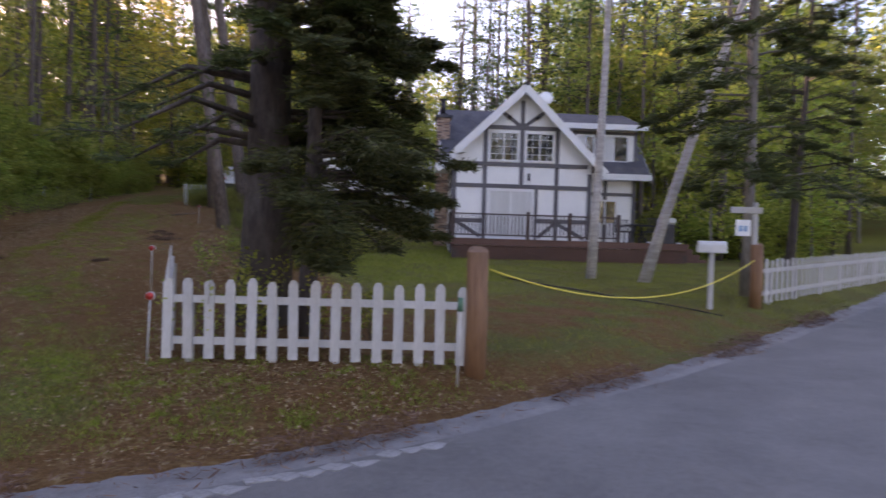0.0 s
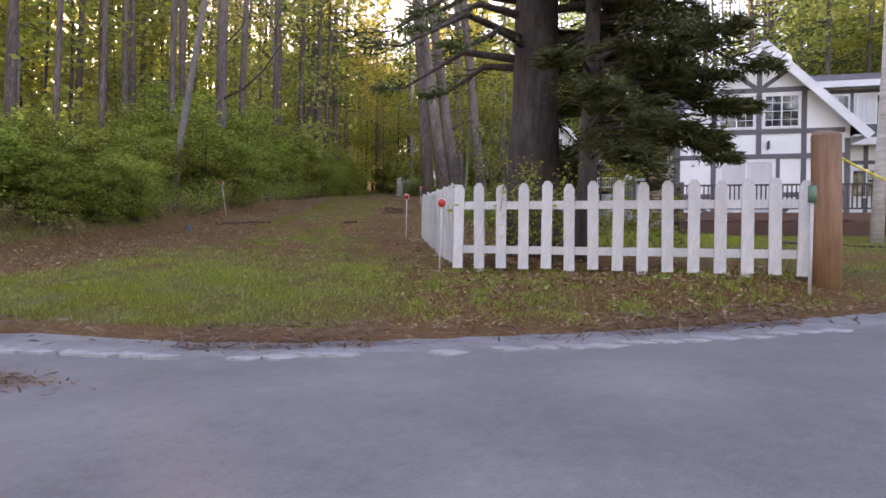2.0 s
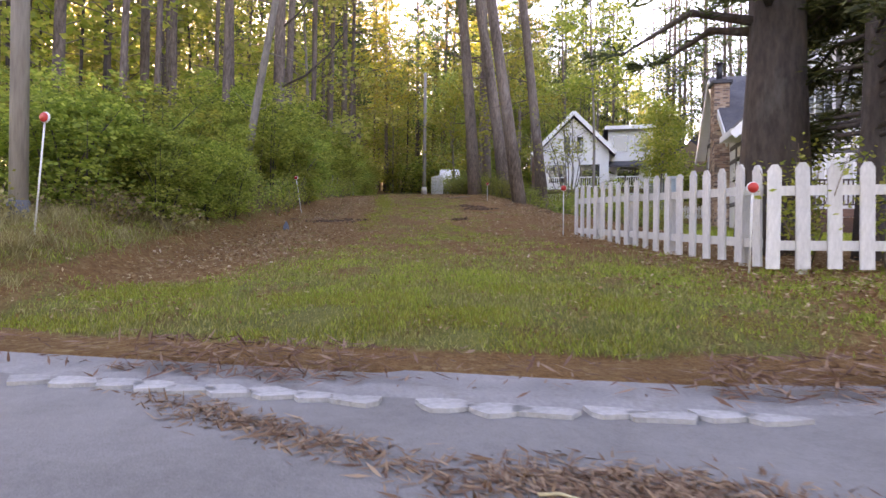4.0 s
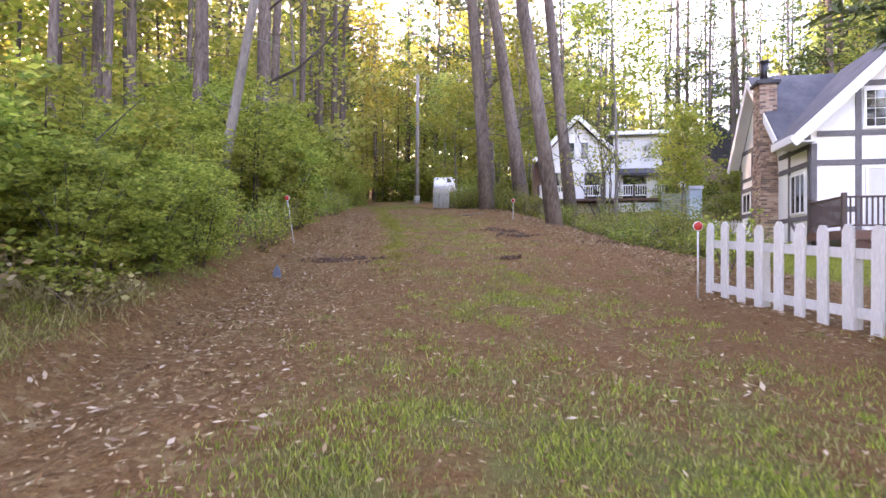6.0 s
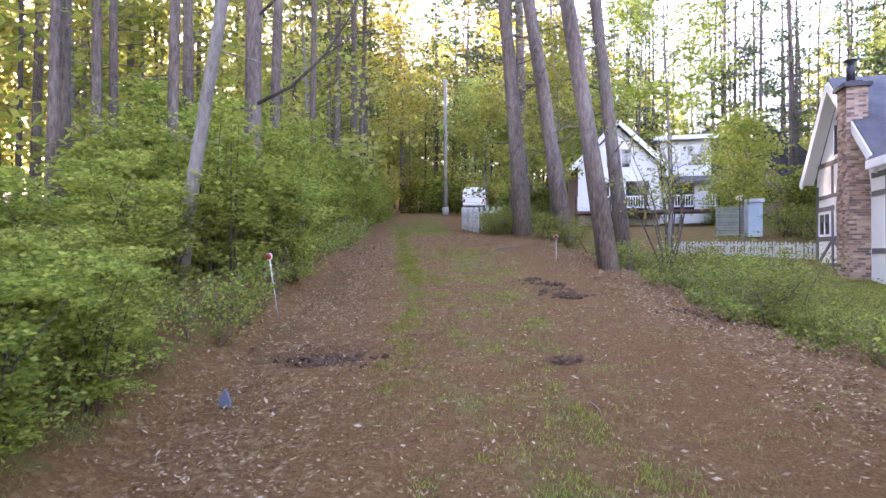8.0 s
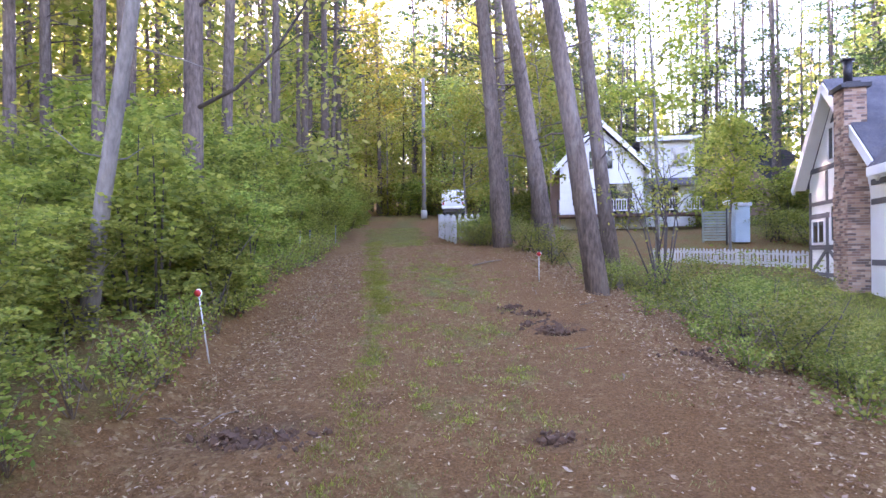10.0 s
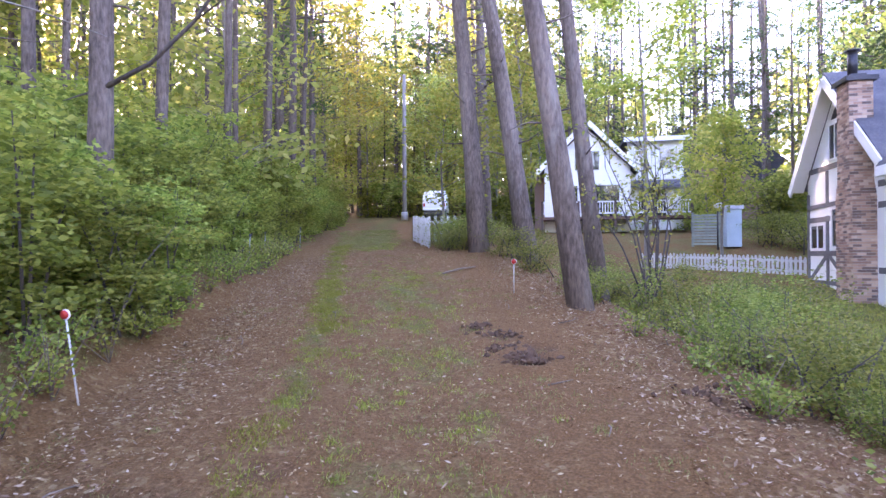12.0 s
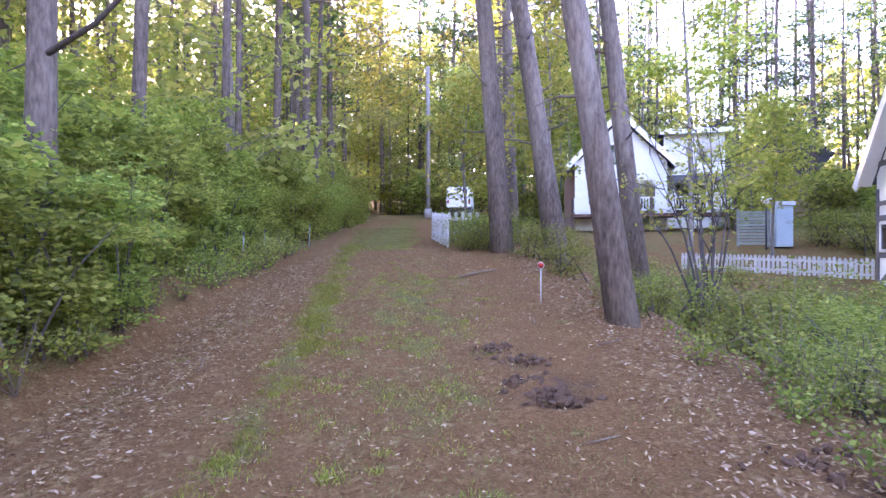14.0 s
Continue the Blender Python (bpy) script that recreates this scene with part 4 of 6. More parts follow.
stake(-4.5, -17.7, .78, "white stake with a round red reflector at the fence corner", .03)
stake(-6.2, -13.65, .8, "white stake with a round red reflector beside the fence")
stake(-12.72, -9.6, .9, "leaning white stake with a round red reflector before the shrubs", -.17)
stake(-8.95, -3.55, .6, "short white stake with a red reflector by the pines")
stake(-10.98, -18.75, 1.13, "leaning white stake with a round red reflector near the road", .1)
for x, y, h in ((-15.9, .2, .75), (-15.35, -1.6, .8), (-16.9, 4.6, .7)):
    q = thing("marker_stake", (x, y, gz(x, y) - .02), "thin grey-green marker stake before the shrubs", "stake", "marker stakes by the shrubs")
    tubes("rod", [([(0, 0, 0), (.02, 0, h)], [.014, .012], 8)], GREYSLAT, q)
    tubes("cap", [([(.02, 0, h - .06), (.02, 0, h + .02)], [.022, .02], 8)], PLASTIC_GREY, q, "small dark cap")
q = thing("driveway_marker", (-.98, -18.12, gz(-.98, -18.12)), "thin white marker rod with a green top by the post", "stake")
tubes("rod", [([(0, 0, 0), (.01, 0, .85)], [.014, .013], 8)], WHITE_WOOD, q)
tubes("cap", [([(.01, 0, .83), (.01, 0, .98)], [.035, .03], 10)], GREENMETAL, q, "dark green cap")


def round_post(x, y, h, r, name, label, mat):
    p = thing(name, (x, y, gz(x, y) - .1), label, "post")
    tubes("shaft", [([(0, 0, 0), (0, 0, h * .5), (0, 0, h)], [r, r * .9, r * .75], 12)], mat, p)
    return p


low = round_post(-12.0, -18.0, 9, .095, "utility_pole", "plain wooden pole at the edge of the wood by the road", POLEWOOD)
tubes("guard", [([(0, 0, .05), (0, 0, .32)], [.115, .11], 12)], PLASTIC_GREY, low, "dark collar at the foot")
plate = part("plate", box(bmesh.new(), -.2, -.06, -.11, -.095, 2.5, 2.78, .006), TRIM, low, "small white number plate")
for k in range(2):
    part("mark", box(bmesh.new(), -.18 + .055 * k, -.14 + .055 * k, -.118, -.1125, 2.58, 2.7), METAL_DARK, plate, "dark bar")
up = round_post(-19.5, 28.6, 11, .17, "utility_pole", "grey wooden utility pole at the top of the drive", POLEWOOD)
tubes("guard", [([(0, 0, .1), (0, 0, .75)], [.26, .24], 12)], CONCRETE, up, "pale collar at the foot")

# ---- trees and shrubs ----
def sway(rng, h, lean, n=9, wob=.12):
    pts = []
    ox, oy = rng.uniform(0, 9), rng.uniform(0, 9)
    for k in range(n):
        f = k / (n - 1)
        pts.append((lean[0] * h * f + wob * f * math.sin(ox + f * 5), lean[1] * h * f + wob * f * math.sin(oy + f * 4), h * f))
    return pts


def trunk_limb(pts, r, top=.25, sides=10, flare=1.18):
    n = len(pts)
    return (pts, [r * ((1 - k / (n - 1)) * (1 - top) + top) * (flare if k == 0 else 1) for k in range(n)], sides)


def on_trunk(pts, z):
    for a, b in zip(pts, pts[1:]):
        if b[2] >= z:
            f = (z - a[2]) / (b[2] - a[2])
            return Vector(a).lerp(Vector(b), f)
    return Vector(pts[-1])


def grow(limbs, bark, t):
    tubes("trunk", limbs[:1], bark, t, rough=.06)
    if len(limbs) > 1:
        tagged(tubes("branchwork", limbs[1:], bark, t), kind="stuff")


def pine(name, loc, h, r, seed, label, group="", lean=(0, 0), bare=.45, n_leaf=1500, reach=2.6, bark=PINEBARK, dead=14, spread=1.0, needles=None, nb=26):
    rng = np.random.default_rng(seed)
    t = thing(name, loc, label, "tree", group)
    pts = sway(rng, h, lean)
    pts[0] = (0, 0, -.25)
    limbs = [trunk_limb(pts, r, sides=12 if r > .18 else 8)]
    for k in range(dead):
        z = rng.uniform(.12, bare + .1) * h
        p, a, s = on_trunk(pts, z), rng.uniform(0, 6.28), rng.uniform(.3, 1.5)
        d = Vector((math.cos(a), math.sin(a), rng.uniform(-.2, .35)))
        limbs.append(([p, p + d * s * .5, p + d * s + Vector((0, 0, rng.uniform(-.2, .25)))], [r * .13, r * .08, .004], 4))
    cl = []
    for k in range(nb):
        f = bare + (1 - bare) * (k + rng.random()) / nb
        p, a = on_trunk(pts, f * h), rng.uniform(0, 6.28)
        s = reach * (1.15 - f) / (1.15 - bare) * rng.uniform(.6, 1.15)
        d = Vector((math.cos(a), math.sin(a), rng.uniform(.05, .35)))
        limbs.append(([p, p + d * s * .5, p + d * s + Vector((0, 0, .15 * s))], [r * .2, r * .1, .008], 4))
        m = max(6, int(n_leaf / nb))
        g = rng.uniform(.35, 1.08, m)[:, None]
        c = np.array(p)[None] + np.array(d)[None] * s * g + rng.normal(size=(m, 3)) * np.array([.3, .3, .16]) * s * .5 * spread
        cl.append(c)
    grow(limbs, bark, t)
    leaf_cloud("crown", np.concatenate(cl), .34, needles or PINELEAF, t, rng, .28, .35)
    return t


def spread_tree(name, loc, h, r, seed, label, group="", n_leaf=3000, width=2.2, low=.25, leaf=.2, mat=None, bark=GREYBARK, lean=(0, 0), branches=26, tuft=.42):
    """A broadleaf tree or sapling: airy tufts of leaves at the ends of many branches."""
    rng = np.random.default_rng(seed)
    t = thing(name, loc, label, "tree", group)
    pts = sway(rng, h, lean, wob=.25)
    pts[0] = (0, 0, -.2)
    limbs = [trunk_limb(pts, r, .12, 8, 1.2)]
    cl = []
    for k in range(branches):
        f = low + (1 - low) * (k + rng.random()) / branches
        p, a = on_trunk(pts, f * h), rng.uniform(0, 6.28)
        s = width * (math.sin(math.pi * (.18 + .78 * (f - low) / (1 - low)))) * rng.uniform(.55, 1.2) + .2
        d = Vector((math.cos(a), math.sin(a), rng.uniform(.1, .6)))
        e = p + d * s
        limbs.append(([p, p + d * s * .5 + Vector((0, 0, .08 * s)), e], [r * .28, r * .15, .005], 4))
        for j in range(3):
            m = max(4, n_leaf // branches // 3)
            c = np.array(p.lerp(e, rng.uniform(.35, 1.0)))
            q = rng.normal(size=(m, 3)) * np.array([tuft, tuft, tuft * .4]) + c + np.array([0, 0, rng.uniform(-.15, .2)])
            cl.append(q)
    grow(limbs, bark, t)
    leaf_cloud("crown", np.concatenate(cl), leaf, mat or YOUNGLEAF, t, rng, .62, .55)
    return t


def spruce(name, loc, h, r, seed, label, low, reach, branches, sprays, lean=(0, 0), top=1.0, droop=.25, bark=DARKBARK, size=.3, sector=None, sparse=None):
    """A spruce: long flat branches feathered with short twigs."""
    rng = np.random.default_rng(seed)
    t = thing(name, loc, label, "tree")
    pts = sway(rng, h, lean, wob=.08)
    pts[0] = (0, 0, -.25)
    limbs = [trunk_limb(pts, r, .2, 14, 1.25)]
    base, al, ac = [], [], []
    for k in range(branches):
        f = low + (top - low) * (k + rng.random()) / branches
        p = on_trunk(pts, f * h)
        a = rng.uniform(0, 6.28) if sector is None else rng.uniform(*sector)
        s = reach * (1 - .75 * (f - low) / (1.0 - low + 1e-6)) * rng.uniform(.55, 1.1)
        d = Vector((math.cos(a), math.sin(a), 0))
        ends = [p, p + d * s * .45 + Vector((0, 0, .05 * s)), p + d * s * .8 - Vector((0, 0, droop * s * .5)), p + d * s - Vector((0, 0, droop * s * .55))]
        limbs.append((ends, [r * .16 + .012, r * .1 + .01, .012, .004], 5))
        side = Vector((-d.y, d.x, 0))
        few = sparse is not None and d.x < sparse
        for j in range(sprays // 4 if few else sprays):
            g = rng.uniform(.12, 1.0) ** .8
            seg = min(int(g * 3), 2)
            q = ends[seg].lerp(ends[seg + 1], g * 3 - seg)
            w = (1.05 - g) * s * .42 + .12
            sd = rng.choice((-1, 1))
            tw = (side * sd * rng.uniform(.5, 1.0) + d * rng.uniform(.35, .9) + Vector((0, 0, rng.uniform(-.35, .12)))).normalized()
            ln = w * rng.uniform(.5, 1.0)
            for i in range(5):
                c = q + tw * ln * (i + .5) / 5 + Vector(rng.normal(size=3) * .025)
                v = (tw + Vector(rng.normal(size=3) * .35)).normalized()
                base.append(c)
                al.append(v * size * .5 * rng.uniform(.7, 1.2))
                ac.append(v.cross(Vector(rng.normal(size=3))).normalized() * size * .085)
    grow(limbs, bark, t)
    blades("crown", np.array(base), np.array(al), np.array(ac), SPRUCELEAF, t)
    return t


def shrub(name, loc, h, w, seed, label, group="", n=3800, leaf=.12, mat=None, stems=9, category="shrub"):
    rng = np.random.default_rng(seed)
    t = thing(name, loc, label, category, group)
    limbs, cl = [], []
    for k in range(stems):
        a, tilt = rng.uniform(0, 6.28), rng.uniform(.1, .55)
        e = Vector((math.cos(a) * w * tilt * 1.2, math.sin(a) * w * tilt * 1.2, h * rng.uniform(.7, 1.0)))
        b = Vector((rng.normal() * .15 * w, rng.normal() * .15 * w, -.1))
        mid = b.lerp(e, .5) + Vector((0, 0, .12 * h))
        limbs.append(([b, mid, e], [.022, .014, .004], 5))
        for j in range(8):
            c = b.lerp(mid, rng.random()) if rng.random() < .48 else mid.lerp(e, rng.random())
            s = w * rng.uniform(.12, .26)
            m = n // stems // 8
            q = rng.normal(size=(m, 3))
            q /= np.linalg.norm(q, axis=1, keepdims=True)
            q *= rng.uniform(.35, 1.0, m)[:, None] ** .6 * s
            cl.append(q * np.array([1.35, 1.35, .5]) + np.array(c + Vector(rng.normal(size=3) * .14 * w)))
    pts = np.concatenate(cl)
    pts = pts[pts[:, 2] > .02]
    tagged(tubes("stemwork", limbs, DARKBARK, t), kind="stuff")
    leaf_cloud("foliage", pts, leaf, mat or SHRUBLEAF, t, rng, .48, .8)
    return t


def at(x, y):
    return (x, y, gz(x, y))


# big spruce behind the fence, and the small one before it
spruce("spruce", at(-3.7, -15.6), 17, .36, 11, "large old spruce with a thick dark trunk behind the fence", .15, 2.6, 100, 150, (.0, .0), .8, .34, size=.16, sector=(-3.3, .9), sparse=-.25)
spruce("spruce", at(-2.98, -16.25), 8.5, .13, 12, "young dark spruce with low spreading branches", .15, 2.45, 150, 180, (.03, 0), 1.0, .26, size=.14, sector=(-2.0, 2.2))
spruce("spruce", at(6.3, -11.0), 15, .13, 13, "slender spruce with a grey trunk beside the sign", .16, 3.0, 66, 70, (0, 0), .85, .3, GREYBARK, size=.24)
spruce("spruce", at(11.5, -4.5), 13, .15, 14, "dark spruce beyond the roadside fence", .2, 3.0, 46, 60, (.06, 0), .85, .3, size=.24)

# birches before the deck
pine("birch", at(3.5, -8.0), 16, .13, 21, "grey-white birch trunk standing on the lawn", "birches on the lawn", (.035, 0), .5, 900, 2.4, BIRCHBARK, 3)
pine("birch", at(4.7, -8.7), 14, .15, 22, "leaning white birch trunk on the lawn", "birches on the lawn", (.35, .05), .55, 900, 2.4, BIRCHBARK, 3)

# pines along the drive
pine("pine", at(-10.4, 2.6), 24, .27, 31, "tall straight pine beside the drive", "pines along the drive", (-.08, 0), .42, 1800, 3.2)
pine("pine", at(-8.95, 2.2), 24, .27, 32, "tall leaning pine beside the drive", "pines along the drive", (-.15, 0), .42, 1800, 3.2)
pine("pine", at(-7.75, -4.5), 24, .2, 33, "tall pine leaning over the edge of the drive", "pines along the drive", (-.15, .0), .42, 1800, 3.2)
pine("pine", at(-7.2, -.6), 24, .2, 34, "slimmer pine behind the leaning one", "pines along the drive", (-.115, .0), .42, 1800, 3.0)
pine("pine", at(-11.6, 14), 24, .3, 35, "pale pine further up the drive", "pines along the drive", (-.02, 0), .26, 3000, 4.2)
pine("pine", at(-22.6, 14.5), 22, .22, 38, "pine with broad boughs reaching over the drive", "pines along the drive", (.02, 0), .24, 3000, 4.4)
pine("pine", at(-26, 22), 22, .22, 39, "pine with broad boughs reaching over the drive", "pines along the drive", (.02, 0), .22, 3000, 4.4)
# the gold of these boughs is painted sunlight in the needle material
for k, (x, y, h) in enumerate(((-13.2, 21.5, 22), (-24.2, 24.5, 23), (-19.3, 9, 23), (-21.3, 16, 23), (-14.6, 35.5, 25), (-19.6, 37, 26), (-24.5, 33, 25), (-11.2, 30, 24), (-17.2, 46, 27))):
    pine("pine", at(x, y), h, .2, 240 + k, "pine with broad boughs over the drive, sunlight painted gold on its needles", "pines along the drive", (.01 * (k % 3 - 1), 0), .3, 4200, 4.9, needles=SUNPAINT_PINE, nb=40)
pine("pine", at(-14.9, -6.85), 24, .19, 36, "large dark pine behind the shrubs with a curved dead limb", "pines along the drive", (.015, 0), .5, 1600, 3.0)
limb = thing("branch", (-14.6, -6.9, gz(-14.6, -6.9)), "long curved bare limb reaching from the pine trunk", "branch")
tubes("limb", [([(-.2, 0, 3.15), (.7, -.1, 3.45), (1.4, -.1, 4.0), (1.9, 0, 4.75), (2.2, .1, 5.5)], [.042, .034, .027, .018, .006], 7), ([(-.2, 0, 4.9), (.4, 0, 5.35), (.9, 0, 6.0)], [.036, .026, .01], 6), ([(1.4, -.1, 4.0), (2.0, -.3, 4.2), (2.5, -.3, 4.25)], [.014, .01, .004], 5)], DARKBARK, limb)
pine("aspen", at(-14.1, -10.1), 13, .105, 37, "slim pale leaning trunk among the shrubs", "", (.2, -.04), .6, 700, 2.0, GREYBARK, 4)

# the wood on the left, behind and on the right
pines = [pine("pine", (0, 0, -90), 23, .135, 50 + k, "tall straight pine of the wood", "pines of the wood", (.015 * (k % 3 - 1), .01 * (k % 2)), .44 + .05 * (k % 3), 1000, 2.5, PINEBARK, 18) for k in range(5)]
young = [spread_tree("maple", (0, 0, -90), 7.5 + 1.2 * k, .06 + .012 * k, 70 + k, "airy young maple with fresh yellow-green leaves", "young maples of the wood", 2000, 2.7, .15, .22, tuft=.55) for k in range(4)]


def tiered_pine(loc, h, r, seed):
    """A tall pine of open ground: a visible stem with tiers of level boughs, needles in loose pads along their outer half."""
    rng = np.random.default_rng(seed)
    t = thing("pine", loc, "tall slender pine with sparse level boughs against the sky", "tree", "slender pines beyond the houses")
    pts = sway(rng, h, (rng.uniform(-.02, .02), .0), wob=.2)
    pts[0] = (0, 0, -.25)
    limbs, cl = [trunk_limb(pts, r, sides=8)], []
    z = h * .22
    while z < h * .97:
        f = z / h
        for k in range(int(rng.integers(1, 4))):
            p, a = on_trunk(pts, z + rng.uniform(-.15, .15)), rng.uniform(0, 6.28)
            s = (2.7 * (1.1 - f) + .35) * rng.uniform(.45, 1.15)
            d = Vector((math.cos(a), math.sin(a), rng.uniform(-.12, .3)))
            e = p + d * s
            limbs.append(([p, p + d * s * .55 + Vector((0, 0, .06 * s)), e], [r * .24, r * .15, .012], 4))
            if rng.random() < .78:
                m = int(26 * s)
                g = rng.uniform(.4, 1.08, m)[:, None]
                cl.append(np.array(p)[None] + np.array(d)[None] * s * g + rng.normal(size=(m, 3)) * np.array([.2, .2, .07]) * s)
        z += h * rng.uniform(.018, .045)
    grow(limbs, PINEBARK, t)
    leaf_cloud("crown", np.concatenate(cl), .3, PINELEAF, t, rng, .3, .45)
    return t


def scatter(rng, count, inside, gap, taken):
    out, tries = [], 0
    while len(out) < count and tries < 30000:
        tries += 1
        p = inside(rng)
        if p is not None and all((p[0] - q[0]) ** 2 + (p[1] - q[1]) ** 2 > gap * gap for q in taken):
            taken.append(p)
            out.append(p)
    return out


def plant(stock, places, rng):
    for k, (x, y) in enumerate(places):
        src = stock[int(rng.integers(len(stock)))]
        s = rng.uniform(.8, 1.2)
        m = pose(x, y, gz(x, y), rng.uniform(-1.5, 1.5), rng.uniform(-1.5, 1.5), rng.uniform(0, 360)) @ Matrix.Diagonal((s, s, s * rng.uniform(.9, 1.1), 1))
        ob = copy_thing(src, m)
        ob.scale = (s, s, s)


firs = [tiered_pine((0, 0, -90), 25 + 1.5 * k, .17, 80 + k) for k in range(4)]
# these crowns look evening-lit by their leaf colour alone
tall = [spread_tree("maple", (0, 0, -90), 13 + 1.5 * k, .1, 90 + k, "tall leafy maple with evening light painted into its leaf colour", "tall maples at the top of the drive", 3400, 3.2, .12, .27, SUNPAINT_LEAF, tuft=.7, branches=36) for k in range(2)]

broad = [pine("pine", (0, 0, -90), 24, .16, 98 + k, "tall pine with broad drooping boughs", "pines at the top of the drive", (.01, 0), .2, 2800, 4.4, PINEBARK, 8) for k in range(2)]
poles = [spread_tree("aspen", (0, 0, -90), 13 + 1.3 * k, .055 + .012 * k, 95 + k, "thin straight aspen pole with sparse layered leaves", "thin aspens of the wood", 1000, 1.9, .3, .22, None, DARKBARK, (.02 * (k - 1), .01), 24, .4) for k in range(4)]


def top_of_drive(rng):
    x, y = rng.uniform(-36, -6), rng.uniform(32, 54)
    return (x, y) if abs(drive_off(x, y)) > 2.5 or y > 36 else None


def behind_house(rng):
    x, y = rng.uniform(14, 36), rng.uniform(10, 46)
    return (x, y)


def behind_gable(rng):
    x, y = rng.uniform(4, 28), rng.uniform(11, 34)
    return (x, y) if x > -7.2 + (y + 14) * .47 else None


def drive_side(rng):
    x, y = rng.uniform(-24, -15), rng.uniform(2, 30)
    return (x, y) if -9 < drive_off(x, y) < -5 else None


def left_wood(rng):
    x, y = rng.uniform(-48, -14.5), rng.uniform(-17.5, 45)
    return (x, y) if drive_off(x, y) < (-8.5 if y < 4 else -5.5) else None


def back_wood(rng):
    x, y = rng.uniform(-40, -3), rng.uniform(33, 75)
    return (x, y)


def right_wood(rng):
    x, y = rng.uniform(10, 46), rng.uniform(-3, 48)
    return (x, y) if y > -1 + (x - 14) * .95 and road_off(x, y) > 3 else None


def over_top(rng):
    x, y = rng.uniform(-40, -6), rng.uniform(35, 62)
    return (x, y) if x + .35 * (y - 35) < -9 else None


def beyond(rng):
    return (rng.uniform(-6, 9), rng.uniform(35, 52))


def clearing(rng):
    x, y = rng.uniform(-4, 34), rng.uniform(27, 66)
    return (x, y) if y > 34 or x > 5 else None


def across_road(rng):
    return (rng.uniform(-22, 34), rng.uniform(-56, -36) + 0.0)


wood_rng = np.random.default_rng(3)
taken = [(-14.8, -6.9), (-13.75, -10.5), (-10.5, 2.9), (-8.9, 3.4)]
plant(pines, scatter(wood_rng, 105, left_wood, 1.8, taken), wood_rng)
plant(pines, scatter(wood_rng, 70, back_wood, 2.6, taken), wood_rng)
plant(pines, scatter(wood_rng, 34, right_wood, 2.0, taken), wood_rng)
plant(firs, scatter(wood_rng, 46, clearing, 2.2, taken), wood_rng)
plant(poles, scatter(wood_rng, 18, clearing, 1.6, taken), wood_rng)
plant(young, scatter(wood_rng, 46, left_wood, 1.3, taken), wood_rng)
plant(young, scatter(wood_rng, 44, back_wood, 1.8, taken), wood_rng)
plant(young, scatter(wood_rng, 60, right_wood, 1.5, taken), wood_rng)
plant(pines, scatter(wood_rng, 22, across_road, 2.0, taken), wood_rng)
plant(poles, scatter(wood_rng, 14, across_road, 2.0, taken), wood_rng)
plant(broad, scatter(wood_rng, 16, over_top, 3.0, taken), wood_rng)
plant(young, scatter(wood_rng, 5, beyond, 1.8, taken), wood_rng)
plant(tall, scatter(wood_rng, 27, top_of_drive, 1.9, taken), wood_rng)
plant(tall, scatter(wood_rng, 16, behind_house, 2.4, taken), wood_rng)
plant(tall, scatter(wood_rng, 2, drive_side, 2.0, taken), wood_rng)
# six maples added towards the sun to block its low light
plant(tall, [(-28, 2), (-31.5, 5.8), (-24.6, -1.6), (-29.5, -2), (-33.5, 1.5), (-36, 9)], wood_rng)
plant(tall, scatter(wood_rng, 5, behind_gable, 2.2, taken), wood_rng)
plant(firs, scatter(wood_rng, 22, behind_gable, 1.6, taken), wood_rng)
plant(young, scatter(wood_rng, 10, behind_gable, 1.6, taken), wood_rng)
plant(poles, scatter(wood_rng, 12, behind_gable, 1.2, taken), wood_rng)
plant(poles, scatter(wood_rng, 120, left_wood, 1.0, taken), wood_rng)
plant(poles, scatter(wood_rng, 60, back_wood, 1.2, taken), wood_rng)
plant(poles, scatter(wood_rng, 30, right_wood, 1.2, taken), wood_rng)
for ob in pines + young + firs + tall + poles + broad:
    for o in (*ob.children_recursive, ob):
        bpy.data.objects.remove(o)

def far_woods():
    rng = np.random.default_rng(19)
    n = 66000
    a = rng.uniform(-math.pi, math.pi, n)
    r = rng.uniform(78, 130, n)
    x, y = -8 + np.sin(a) * r, -10 + np.cos(a) * r
    open_sky = np.exp(-((np.degrees(a) - 14) / 10) ** 2)
    top = 25 * (1 - .72 * open_sky - .28 * np.exp(-((np.degrees(a) + 50) / 34) ** 2)) + 4 * np.sin(a * 23) + 3 * np.sin(a * 61)
    z = land(x, y) + top * rng.random(n) ** .8
    tagged(leaf_cloud("far_woods", np.column_stack([x, y, z]), 1.15, FARLEAF, None, rng, .7, .3, "wooded hillside of yellow-green leaves in the distance"), category="woods", kind="stuff")
    limbs = []
    for k in range(260):
        b, q = rng.uniform(-math.pi, math.pi), rng.uniform(74, 125)
        p = (-8 + math.sin(b) * q, -10 + math.cos(b) * q)
        zz = gz(*p)
        limbs.append(([(p[0], p[1], zz - .5), (p[0] + rng.normal() * .4, p[1], zz + rng.uniform(17, 26))], [.22, .08], 6))
    tagged(tubes("far_trunks", limbs, PINEBARK, None, "distant bare pine trunks of the hillside wood"), category="woods", kind="stuff")


far_woods()

